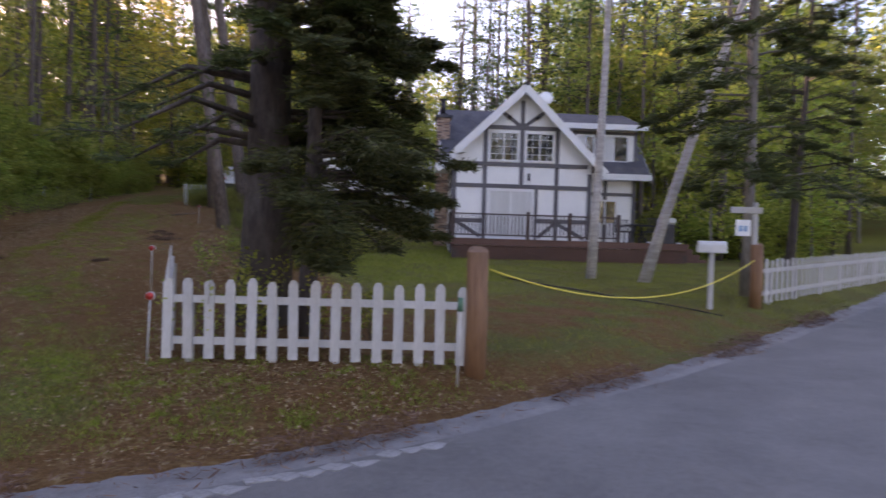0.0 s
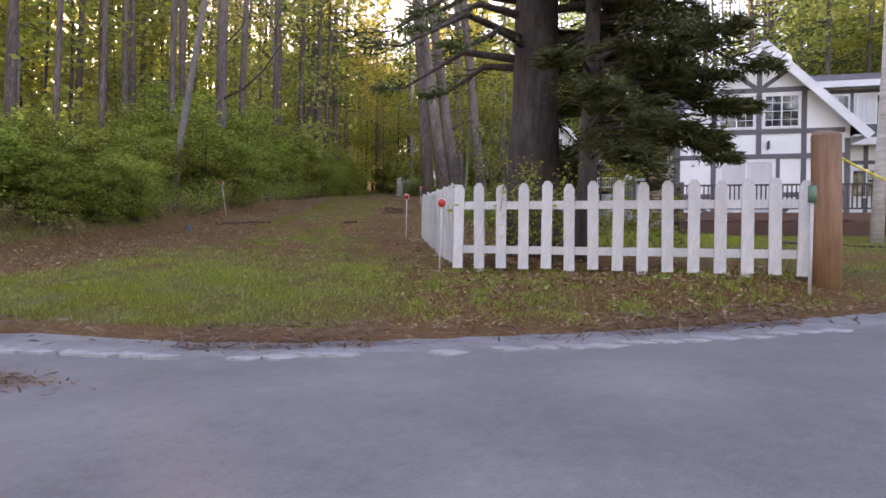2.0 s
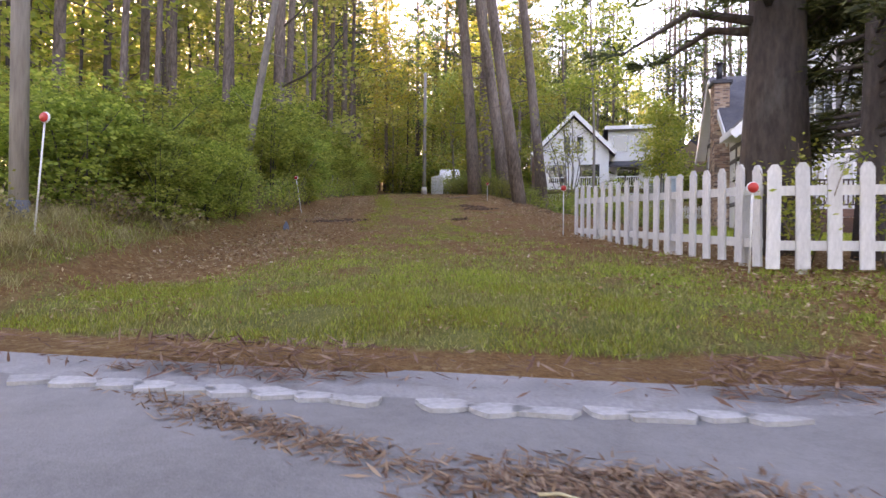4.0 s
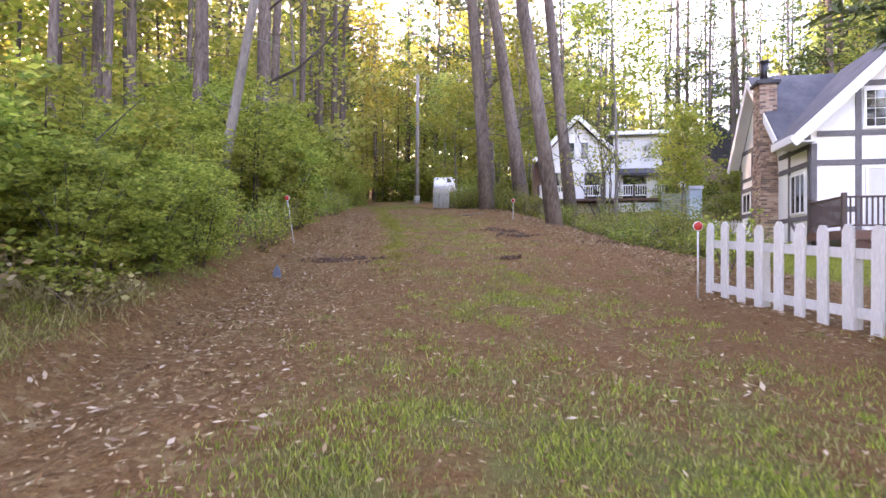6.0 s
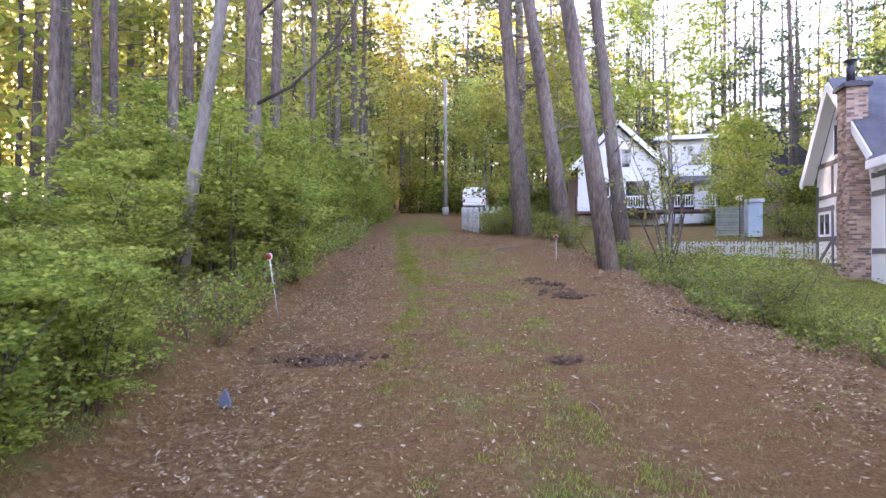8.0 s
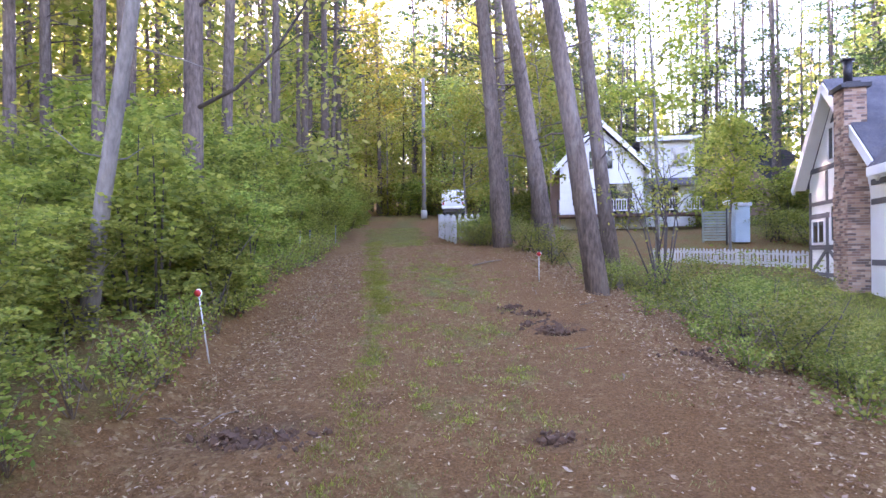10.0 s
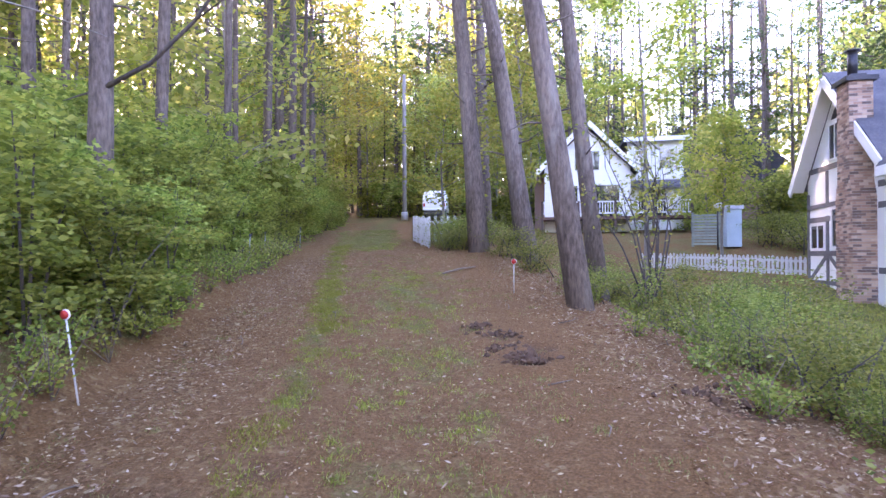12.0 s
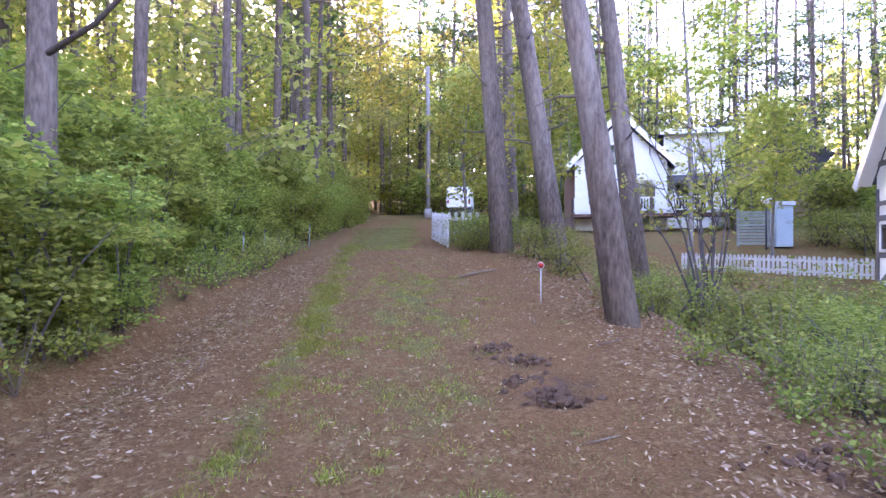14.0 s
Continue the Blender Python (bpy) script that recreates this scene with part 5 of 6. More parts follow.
# shrubs in a hedge along the drive
hedge = [shrub("shrub", (0, 0, -90), 1.9 + .15 * k, 1.7, 100 + k, "dense leafy green shrub at the edge of the drive", "shrubs along the drive", 7600, .1) for k in range(4)]
hr = np.random.default_rng(9)
near = [(-13.9, -7.7, .85), (-14.1, -6.7, .85), (-11.6, -16.3, .5), (-11.95, -15.3, .6), (-12.6, -16.6, .8), (-12.5, -14.2, .6), (-11.9, -15.8, .6), (-12.0, -14.7, .55), (-12.2, -13.7, .5), (-12.7, -12.9, .55), (-12.9, -17.6, .6)]
for x, y, s in near:
    ob = copy_thing(hedge[int(hr.integers(4))], pose(x, y, gz(x, y) - .03, 0, 0, hr.uniform(0, 360)))
    ob.scale = (s, s, s)
rows = [(-17.2 + 1.15 * k, -4.35) for k in range(38)] + [(-16.2 + 1.5 * k, -6.0) for k in range(26)]
for k, (y, u) in enumerate(rows):
    y += hr.uniform(-.3, .3)
    x = u + hr.uniform(-.35, .25) - 10.5 - .27 * (y + 7)
    s = hr.uniform(.75, 1.15) * ((1.45 if y > -8 else 1.1) if u < -5 else 1.0) * (.72 if y < -9.5 else 1)
    ob = copy_thing(hedge[k % 4], pose(x, y, gz(x, y) - .03, 0, 0, hr.uniform(0, 360)))
    ob.scale = (s, s, s * hr.uniform(.9, 1.1))
# a taller row behind
for k in range(22):
    y = -7.5 + 1.15 * k + hr.uniform(-.3, .3)
    x = -5.25 + hr.uniform(-.4, .4) - 10.5 - .27 * (y + 7)
    s = hr.uniform(1.05, 1.3)
    ob = copy_thing(hedge[k % 4], pose(x, y, gz(x, y) - .03, 0, 0, hr.uniform(0, 360)))
    ob.scale = (s, s, s * hr.uniform(1.05, 1.25))
# lower growth by the pines and on the bank
bank = [shrub("shrub", (0, 0, -90), 1.5, 1.9, 120 + k, "low pale green undergrowth on the bank", "undergrowth on the bank", 4200, .075, BANKLEAF) for k in range(2)]
thin = [shrub("shrub", (0, 0, -90), 2.2, 2.0, 130 + k, "leafy green shrub at the foot of the wood", "shrubs before the wood", 1900, .2) for k in range(2)]
for x, y, s in ((-11.5, 4.1, .7), (-12.5, 6.0, .55), (-11.7, 5.6, .6), (-6.8, 1.0, .5), (-5.6, 2.4, .5), (-4.6, .8, .5), (-3.6, 2.8, .45), (-5.3, 4.8, .5), (-2.7, 5.0, .4), (-6.6, 4.0, .6), (-4.0, 6.6, .45), (-11.0, 3.3, .6), (-11.3, 3.0, .45), (-8.6, -.6, .55), (-7.6, -3.3, .45), (-9.4, 1.6, .6), (-6.3, -3.6, .4), (-5.2, -5.0, .45), (-4.6, -7.0, .5), (-4.2, -8.4, .45), (-5.5, -8.0, .66), (-5.0, -4.2, .85), (-5.7, -3.2, .8), (-4.7, -2.6, .85), (-5.8, -6.2, .55), (-5.2, -8.9, .38), (-5.0, -6.1, .38), (-4.4, -3.6, .55), (-3.6, -6.0, .5), (-3.9, -1.9, .65), (-3.2, -.6, .7), (-6.2, -1.0, .6), (-10.6, 5.2, .7), (-9.2, 5.8, .8), (-7.4, 1.4, .7), (-4.2, -1.4, .5), (2.6, 14.5, 1.2), (1.6, 16, 1.1), (4.0, 15, 1.3)):
    ob = copy_thing(bank[int(hr.integers(2))], pose(x, y, gz(x, y) - .03, 0, 0, hr.uniform(0, 360)))
    ob.scale = (s * 1.15, s * 1.15, s)
for x, y, s in ((9.5, 2, 1.0), (10.5, 4, 1.2), (11.5, 1, 1.1), (13, 3, 1.2), (15, 5, 1.3), (12.4, -1.5, .9), (14.5, .5, 1.1), (17, 3.5, 1.2), (16.2, 7, 1.4), (19, 6, 1.4), (21, 8, 1.4), (18, 10, 1.5)):
    ob = copy_thing(thin[int(hr.integers(2))], pose(x, y, gz(x, y) - .03, 0, 0, hr.uniform(0, 360)))
    ob.scale = (s, s, s)
for k in range(30):
    x, y = -30 + 1.5 * k + hr.uniform(-.5, .5), 31 + hr.uniform(-1.5, 2.5) - (4 if k > 14 else 0)
    s = hr.uniform(1.0, 1.6)
    ob = copy_thing(thin[k % 2], pose(x, y, gz(x, y) - .05, 0, 0, hr.uniform(0, 360)))
    ob.scale = (s, s, s)
for ob in hedge + bank + thin:
    for o in (*ob.children_recursive, ob):
        bpy.data.objects.remove(o)
# thin many-stemmed shrub beyond the pines, young trees in the yard
def stems(loc, seed):
    rng = np.random.default_rng(seed)
    t = thing("shrub", loc, "thin many-stemmed shrub with sparse new leaves", "shrub")
    limbs, cl = [], []
    for k in range(11):
        a, q = rng.uniform(0, 6.28), rng.uniform(.3, 1.5)
        e = Vector((math.cos(a) * q, math.sin(a) * q, rng.uniform(2.0, 4.4)))
        mid = e * .45 + Vector((rng.normal() * .25, rng.normal() * .25, .3))
        limbs.append(([(rng.normal() * .3, rng.normal() * .3, -.1), mid * .5, mid, e], [.024, .02, .015, .004], 6))
        for j in range(5):
            p = mid.lerp(e, rng.random())
            d = Vector((rng.normal(), rng.normal(), .9)).normalized() * rng.uniform(.4, 1.0)
            limbs.append(([p, p + d], [.01, .003], 4))
            cl.append(np.array(p + d * rng.uniform(.4, 1))[None] + rng.normal(size=(16, 3)) * .17)
    tagged(tubes("stemwork", limbs, DARKBARK, t), kind="stuff")
    leaf_cloud("foliage", np.concatenate(cl), .09, YOUNGLEAF, t, rng, .6, .4)


stems(at(-6.3, -2.3), 141)
# the first trunks of the wood, behind the hedge
for k, (x, y, r, lx) in enumerate(((-19.5, -12.0, .3, .0), (-16.9, -9.7, .15, .02), (-17.8, -7.8, .2, .0), (-16.2, -7.6, .2, .015), (-17.0, -6.0, .22, -.01), (-16.3, -3.6, .24, .03), (-17.2, .4, .2, .02), (-18.6, 5.5, .26, .02), (-19.6, 10.5, .22, .03), (-18.2, 2.6, .17, .01), (-15.6, -12.4, .14, .03))):
    pine("pine", at(x, y), 23, r * .6, 170 + k, "tall bare-trunked pine behind the shrubs", "pines behind the shrubs", (lx, 0), .6, 800, 2.6, PINEBARK, 22)
spread_tree("maple", at(-1.45, 12.2), 6.4, .07, 151, "small yellow-green maple in the yard behind the house", "", 4200, 1.5, .36, .17, YOUNGLEAF)
spread_tree("maple", at(-.4, 19.5), 5.6, .08, 152, "small yellow-green maple in the yard", "", 3000, 1.5, .15, .19)
spread_tree("maple", at(-5.3, 6.3), 14, .085, 156, "tall airy maple with fresh green leaves beside the pines", "", 6500, 2.7, .42, .17)
spread_tree("maple", at(-9.6, 7), 9, .08, 154, "young maple between the pines", "", 3000, 2.2, .3, .18)
spread_tree("maple", at(-12.9, 10), 6, .07, 155, "young maple beside the upper drive", "", 3000, 1.9, .2, .17)

# ---- further houses, van, yard things ----
def far_house():
    h = thing("white_house", (-6.4, 25, gz(-6.4, 25)), "white two-storey house with a gable and a raised deck among trees", "house")
    W = 2.7

    def p(name, outline, axis, lo, hi, mat, label=""):
        return part(name, prism(bmesh.new(), outline, axis, lo, hi), mat, h, label)

    p("gable_wall", [(-W, -.5), (W, -.5), (W, 4.1), (0, 6.7), (-W, 4.1)], "y", 0, .2, STUCCO)
    p("side_wall", [(.2, -.5), (8, -.5), (8, 4.4), (.2, 4.4)], "x", -W, -W + .2, STUCCO)
    p("main_wall", [(W, -.5), (W + 3.5, -.5), (W + 3.5, 6.0), (W, 6.0)], "y", 1.6, 1.8, STUCCO)
    p("end_wall", [(1.8, -.5), (8, -.5), (8, 4.7), (1.8, 6.0)], "x", W + 3.3, W + 3.5, STUCCO)
    for s in (-1, 1):
        bm = bmesh.new()
        a, b = Vector((s * (W + .5), 0, 3.75)), Vector((0, 0, 7.0))
        v = [bm.verts.new(q) for q in (a + Vector((0, -.5, 0)), b + Vector((0, -.5, 0)), b + Vector((0, 8, 0)), a + Vector((0, 8, 0)))]
        w = [bm.verts.new(q.co + Vector((0, 0, .14))) for q in v]
        bm.faces.new(v)
        bm.faces.new(w[::-1])
        for i in range(4):
            bm.faces.new((v[i], v[(i + 1) % 4], w[(i + 1) % 4], w[i]))
        bmesh.ops.recalc_face_normals(bm, faces=bm.faces)
        part("roof", bm, SHINGLE, h)
        part("rake_board", beam(bmesh.new(), a + Vector((0, -.54, .05)), b + Vector((0, -.54, .05)), .08, .3), TRIM, h)
    part("roof", box(bmesh.new(), W - .3, W + 3.9, 1.1, 6, 6.0, 6.18), SHINGLE, h)
    part("fascia", box(bmesh.new(), W - .3, W + 3.9, 1.02, 1.1, 5.92, 6.2), TRIM, h)
    p("skirt_roof", [(.7, 3.0), (1.6, 3.45), (1.6, 3.3), (.7, 2.85)], "x", W, W + 3.7, SHINGLE)
    for x0, x1, z0, z1, y in ((-.75, -.25, 4.0, 5.2, 0), (.25, .75, 4.0, 5.2, 0), (-1.9, -.6, 1.6, 3.0, 0), (.5, 2.0, 1.0, 3.0, 0), (W + .4, W + 1.5, 4.2, 5.5, 1.6), (W + 2.0, W + 3.1, 4.2, 5.5, 1.6), (W + .7, W + 2.4, 1.0, 2.8, 1.6)):
        w = thing("window", (0, 0, 0), "", "")
        w.parent = h
        part("window_frame", box(bmesh.new(), x0 - .07, x1 + .07, y - .05, y - .01, z0 - .07, z1 + .07), TRIM, w)
        part("pane", box(bmesh.new(), x0, x1, y - .06, y - .052, z0, z1), GLASS, w)
    for k in range(30):
        z = -.3 + .21 * k
        half = W - .02 if z < 4.1 else max(.1, (6.7 - z) / 2.6 * W - .12)
        part("clapboard", box(bmesh.new(), -half, half, -.016, -.002, z, z + .17), STUCCO, h)
        if z < 5.7:
            part("clapboard", box(bmesh.new(), W + .02, W + 3.48, 1.584, 1.598, z, z + .17), STUCCO, h)
    part("deck_floor", box(bmesh.new(), -2.9, W + 3.5, -2.0, -.05, .72, .88), DECKWOOD, h)
    for k in range(5):
        x = -2.8 + 2.2 * k
        part("deck_post", box(bmesh.new(), x - .07, x + .07, -1.95, -1.8, -.8, 1.85), RAILWOOD, h)
    for z in (1.05, 1.75):
        part("deck_rail", box(bmesh.new(), -2.8, W + 3.4, -1.92, -1.84, z, z + .08), TRIM, h)
    bm = bmesh.new()
    x = -2.7
    while x < W + 3.3:
        box(bm, x, x + .04, -1.9, -1.86, 1.13, 1.75)
        x += .16
    tagged(part("balustrade", bm, TRIM, h), kind="stuff")
    part("chimney", box(bmesh.new(), -W - .75, -W - .01, 2.5, 3.4, -.4, 4.6), BRICK, h, "red brick chimney stack")


far_house()


def cabin():
    x, y = 4.2, 36
    c = thing("cabin", (x, y, gz(x, y)), "brown wooden cabin half hidden behind leaves", "house")
    part("wall", prism(bmesh.new(), [(-3.2, -.4), (3.2, -.4), (3.2, 2.6), (0, 5.2), (-3.2, 2.6)], "y", 0, 6), BROWNWOOD, c)
    for s in (-1, 1):
        bm = bmesh.new()
        beam(bm, (s * 3.6, 2.8, 2.3), (0, 2.8, 5.35), .14, 7.0)
        part("roof", bm, SHINGLE, c)
    for x0 in (-2.0, .6):
        part("window", box(bmesh.new(), x0, x0 + 1.3, -.05, -.005, .9, 2.1), GLASS, c)


cabin()


def van():
    x, y = -17.2, 29.2
    v = thing("van", (x, y, gz(x, y)), "white van parked facing away at the top of the drive", "van", turn=8)
    out = [(-2.2, .5), (2.2, .5), (2.25, .95), (1.5, 1.15), (1.0, 1.9), (-1.72, 1.98), (-2.0, 1.86), (-2.26, 1.28), (-2.3, .95)]
    bm = prism(bmesh.new(), out, "x", -.84, .84)
    bmesh.ops.bevel(bm, geom=list(bm.edges), offset=.11, segments=3, affect="EDGES")
    part("body", bm, CARWHITE, v, smooth=False)
    # the sky's reflection in the rear glass is put in as white trim
    bm = prism(bmesh.new(), [(-2.252, 1.34), (-2.05, 1.79), (-2.01, 1.77), (-2.21, 1.32)], "x", -.58, .62)
    part("rear_window", bm, TRIM, v, "rear window painted pale for the sky it reflects")
    part("side_light", prism(bmesh.new(), [(-2.2, 1.5), (-2.062, 1.8), (-2.03, 1.78), (-2.17, 1.48)], "x", .26, .57), GLASS, v, "dark glass in the corner of the rear window")
    part("trim_strip", box(bmesh.new(), -.8, .8, -2.33, -2.28, 1.12, 1.17, .01), METAL_LIGHT, v)
    part("underside", box(bmesh.new(), -.76, .76, -2.1, 2.0, .26, .55, .03), PLASTIC_GREY, v)
    part("bumper", box(bmesh.new(), -.82, .82, -2.4, -2.25, .52, .68, .04), CARWHITE, v)
    for s in (-.72, .72):
        part("tail_light", box(bmesh.new(), s - .06, s + .06, -2.335, -2.26, .8, 1.02, .01), RED, v)
        for yy in (-1.4, 1.4):
            w = thing("wheel", (0, 0, 0), "", "")
            w.parent = v
            tubes("tyre", [([(s - .1, yy, .33), (s + .1, yy, .33)], [.33, .33], 18)], RUBBER, w)
            tubes("rim", [([(s - .108, yy, .33), (s + .108, yy, .33)], [.19, .19], 14)], METAL_LIGHT, w)
    part("plate", box(bmesh.new(), -.2, .2, -2.412, -2.402, .54, .64), TRIM, v)


van()


def yard():
    x, y = -1.2, 15.6
    g = gz(x, y)
    s = thing("slatted_screen", (x, y, g), "weathered grey-green screen of level slats in the yard", "screen")
    for k in range(11):
        part("slat", box(bmesh.new(), -.75, .55, -.02, .02, .1 + .135 * k, .2 + .135 * k), GREYSLAT, s)
    for xx in (-.7, .5):
        part("post", box(bmesh.new(), xx - .05, xx + .05, .02, .12, -.1, 1.65), GREYSLAT, s)
    b = thing("shed", (-.15, 15.6, gz(-.15, 15.6)), "small pale blue box shed in the yard", "shed")
    part("body", box(bmesh.new(), -.36, .3, -.4, .5, 0, 1.75, .02), BLUE, b)
    part("roof", prism(bmesh.new(), [(-.5, 1.76), (.6, 1.76), (.6, 1.86), (-.5, 1.93)], "x", -.42, .36), METAL_LIGHT, b)
    part("door", box(bmesh.new(), -.26, .2, -.43, -.405, .1, 1.6), BLUE, b)
    l = thing("globe_lamp", (-.95, 15.0, gz(-.95, 15.0)), "white globe lamp on a thin dark post", "lamp")
    tubes("pole", [([(0, 0, 0), (0, 0, 1.95)], [.035, .03], 8)], METAL_DARK, l)
    bm = bmesh.new()
    bmesh.ops.create_uvsphere(bm, u_segments=18, v_segments=10, radius=.2, matrix=Matrix.Translation((0, 0, 2.13)))
    part("globe", bm, LAMPWHITE, l, "white opal globe", True)


yard()

# ---- loose cover on the ground ----
def ground_points(rng, n, x0, x1, y0, y1, weight):
    out = []
    total = 0
    while total < n:
        x, y = rng.uniform(x0, x1, 4 * n), rng.uniform(y0, y1, 4 * n)
        keep = rng.random(4 * n) < weight(x, y)
        p = np.stack([x[keep], y[keep]], 1)
        out.append(p)
        total += len(p)
    p = np.concatenate(out)[:n]
    return np.column_stack([p, land(p[:, 0], p[:, 1])])


def scatter_leaves(name, n, size, mat, weight, area, label, seed, narrow=.6, lift=.02):
    rng = np.random.default_rng(seed)
    p = ground_points(rng, n, *area, weight)
    a = free_vectors(n, rng, .75)
    b = np.cross(a, np.array([0, 0, 1.0]) + rng.normal(size=(n, 3)) * .35)
    b /= np.linalg.norm(b, axis=1, keepdims=True)
    s = (size * rng.uniform(.5, 1.3, n))[:, None]
    p[:, 2] += lift + rng.uniform(0, .02, n)
    ob = blades(name, p, a * s * .5, b * s * .5 * narrow, mat)
    return tagged(ob, label, "ground cover", kind="stuff")


def litter_weight(x, y):
    g, d, l = cover(x, y)
    return np.clip(l - g * .6, 0.03, 1) * (road_off(x, y) > .1) * np.clip(1.2 - abs(drive_off(x, y)) / 9, .1, 1)


scatter_leaves("fallen_leaves", 50000, .046, DRYLEAF, litter_weight, (-15, -3, -20, 6), "dry pale fallen leaves scattered over the drive", 201, .36)
scatter_leaves("fallen_leaves", 5200, .062, PALELEAF, lambda x, y: litter_weight(x, y) * (np.exp(-((drive_off(x, y) - 3.0) / .8) ** 2) + .8 * np.exp(-((drive_off(x, y) + 2.6) / .8) ** 2) + .25), (-15, -3, -18, 4), "larger pale curled leaves at the edges of the drive", 207, .42)
scatter_leaves("fallen_leaves", 4200, .042, DRYLEAF, lambda x, y: np.exp(-((x + 2.6) / 2.2) ** 2 - ((y + 18.3) / .9) ** 2) * (road_off(x, y) > .05), (-6, 1, -20, -16), "brown fallen leaves along the foot of the fence", 202)
scatter_leaves("needle_litter", 7000, .11, NEEDLES, lambda x, y: np.exp(-((road_off(x, y) + .1) / .16) ** 2) * (.15 + .85 * (np.sin(x * 2.3) > .1)), (-13, 8, -22, -11), "brown needle litter gathered in the gutter", 203, .12, .1)
scatter_leaves("needle_litter", 4200, .075, NEEDLES, lambda x, y: (np.exp(-((x + 5.85) / .36) ** 2 - ((y + 21.86) / .13) ** 2) + .55 * np.exp(-((x + 7.0) / .55) ** 2 - ((y + 21.6 + .4 * (x + 7.0)) / .09) ** 2)) * .9, (-10, -4, -23, -20), "brown drift of needles on the asphalt", 204, .12, .07)


def tuft_weight(x, y):
    g, d, l = cover(x, y)
    return np.clip(g * 1.3 - .25, 0, 1) ** 1.3 * (road_off(x, y) > .3)


def patch_weight(x, y):
    q = np.sin(1.9 * x + 2.3 * np.sin(1.3 * y)) * np.sin(2.6 * y + 1.7 * np.sin(1.1 * x)) + .5 * np.sin(5.7 * x - 3.1 * y) * np.sin(4.9 * y + 2 * x)
    return tuft_weight(x, y) * np.clip(.12 + .95 * q, .02, 1)


def grass(n, area, tall, seed, label, mat=None, patchy=False):
    rng = np.random.default_rng(seed)
    p = ground_points(rng, n, *area, patch_weight if patchy else tuft_weight)
    h = tall * rng.uniform(.5, 1.3, n)
    a = np.column_stack([rng.normal(size=n) * .35, rng.normal(size=n) * .35, np.ones(n)]) * (h / 2)[:, None]
    p[:, 2] += h / 2 - .01
    ang = rng.uniform(0, 6.28, n)
    b = np.column_stack([np.cos(ang), np.sin(ang), np.zeros(n)]) * .0042
    tagged(blades("grass", p, a, b, mat or GRASSBLADE), label, "grass", kind="stuff")


grass(46000, (-13, -3.5, -20.6, -13), .04, 301, "short dry grass in the mouth of the drive", GRASSDRY)
grass(26000, (-14, -5, -16, 6), .035, 302, "sparse dry grass over the drive", GRASSDRY)


def tufts(count, area, tall, wide, seed, label, weight, mat=None):
    """Clumps of grass: many short blades round scattered centres."""
    rng = np.random.default_rng(seed)
    c = ground_points(rng, count, *area, weight)
    m = rng.integers(14, 70, count)
    size = wide * rng.uniform(.4, 1.5, count)
    own = np.repeat(np.arange(count), m)
    n = len(own)
    x = c[own, 0] + rng.normal(size=n) * size[own]
    y = c[own, 1] + rng.normal(size=n) * size[own]
    h = tall * rng.uniform(.4, 1.4, n)
    p = np.column_stack([x, y, land(x, y) + h / 2 - .006])
    a = np.column_stack([rng.normal(size=n) * .5, rng.normal(size=n) * .5, np.ones(n)]) * (h / 2)[:, None]
    ang = rng.uniform(0, 6.28, n)
    b = np.column_stack([np.cos(ang), np.sin(ang), np.zeros(n)]) * .004
    tagged(blades("grass", p, a, b, mat or GRASSBLADE), label, "grass", kind="stuff")


tufts(430, (-14.5, -5, -15.5, 7), .042, .085, 305, "clumps of grass along the middle of the drive", lambda x, y: np.clip(cover(x, y)[0] - .12, 0, 1) * (np.abs(drive_off(x, y)) < 3))
tufts(520, (-15.5, -9, -12.5, 6), .045, .07, 313, "narrow strip of green grass up the drive", lambda x, y: np.exp(-((drive_off(x, y) + .9 + .085 * np.clip(y + 6, 0, 40)) / .2) ** 2) * np.clip(.35 + .8 * np.sin(2.3 * y + 1) * np.sin(3.7 * y + 2 * x), .06, 1) * ease((y + 13) / 5))
tufts(500, (-20, -11, 1.5, 16), .05, .14, 314, "thin yellow-green grass at the top of the drive", lambda x, y: np.clip(cover(x, y)[0] - .1, 0, 1) * (np.abs(drive_off(x, y) + .8) < 2), GRASSDRY)
tufts(330, (-12.5, -4, -19.8, -13.5), .045, .09, 306, "clumps of grass in the mouth of the drive", lambda x, y: np.clip(cover(x, y)[0] - .1, 0, 1) * (road_off(x, y) > .5))
tufts(420, (-13.5, -5, -17.5, 2), .04, .12, 309, "thin dry tufts over the drive", lambda x, y: .5 * np.exp(-(drive_off(x, y) / 2.2) ** 2), GRASSDRY)
tufts(160, (-4.5, 0, -19.6, -17.4), .05, .07, 307, "sparse green tufts before the fence", lambda x, y: .3 * (road_off(x, y) > .4) + 0 * x)
tufts(260, (-14, -10.2, -19.7, -15.5), .15, .1, 310, "tall dry grass on the brown bank", lambda x, y: .6 * ease((-3.0 - drive_off(x, y)) / .5) * (road_off(x, y) > .6), DRYWEED)
grass(17000, (-13.5, -2.6, -20.45, -17.2), .048, 308, "lush green grass beside the asphalt", patchy=True)
grass(15000, (-12.5, -4.2, -20.2, -18.5), .045, 315, "bright green grass along the asphalt", patchy=True)
grass(20000, (-13.5, -2.6, -20.45, -16.4), .045, 312, "dry grass among the green beside the asphalt", GRASSDRY)
grass(30000, (-4, 9, -18.5, -2), .07, 303, "green lawn grass before the house")
grass(16000, (-4, 9, -18.5, -2), .06, 311, "dry grass mixed into the lawn", GRASSDRY)
grass(26000, (-8, 1, -10, 4), .11, 304, "longer grass on the bank beside the house")


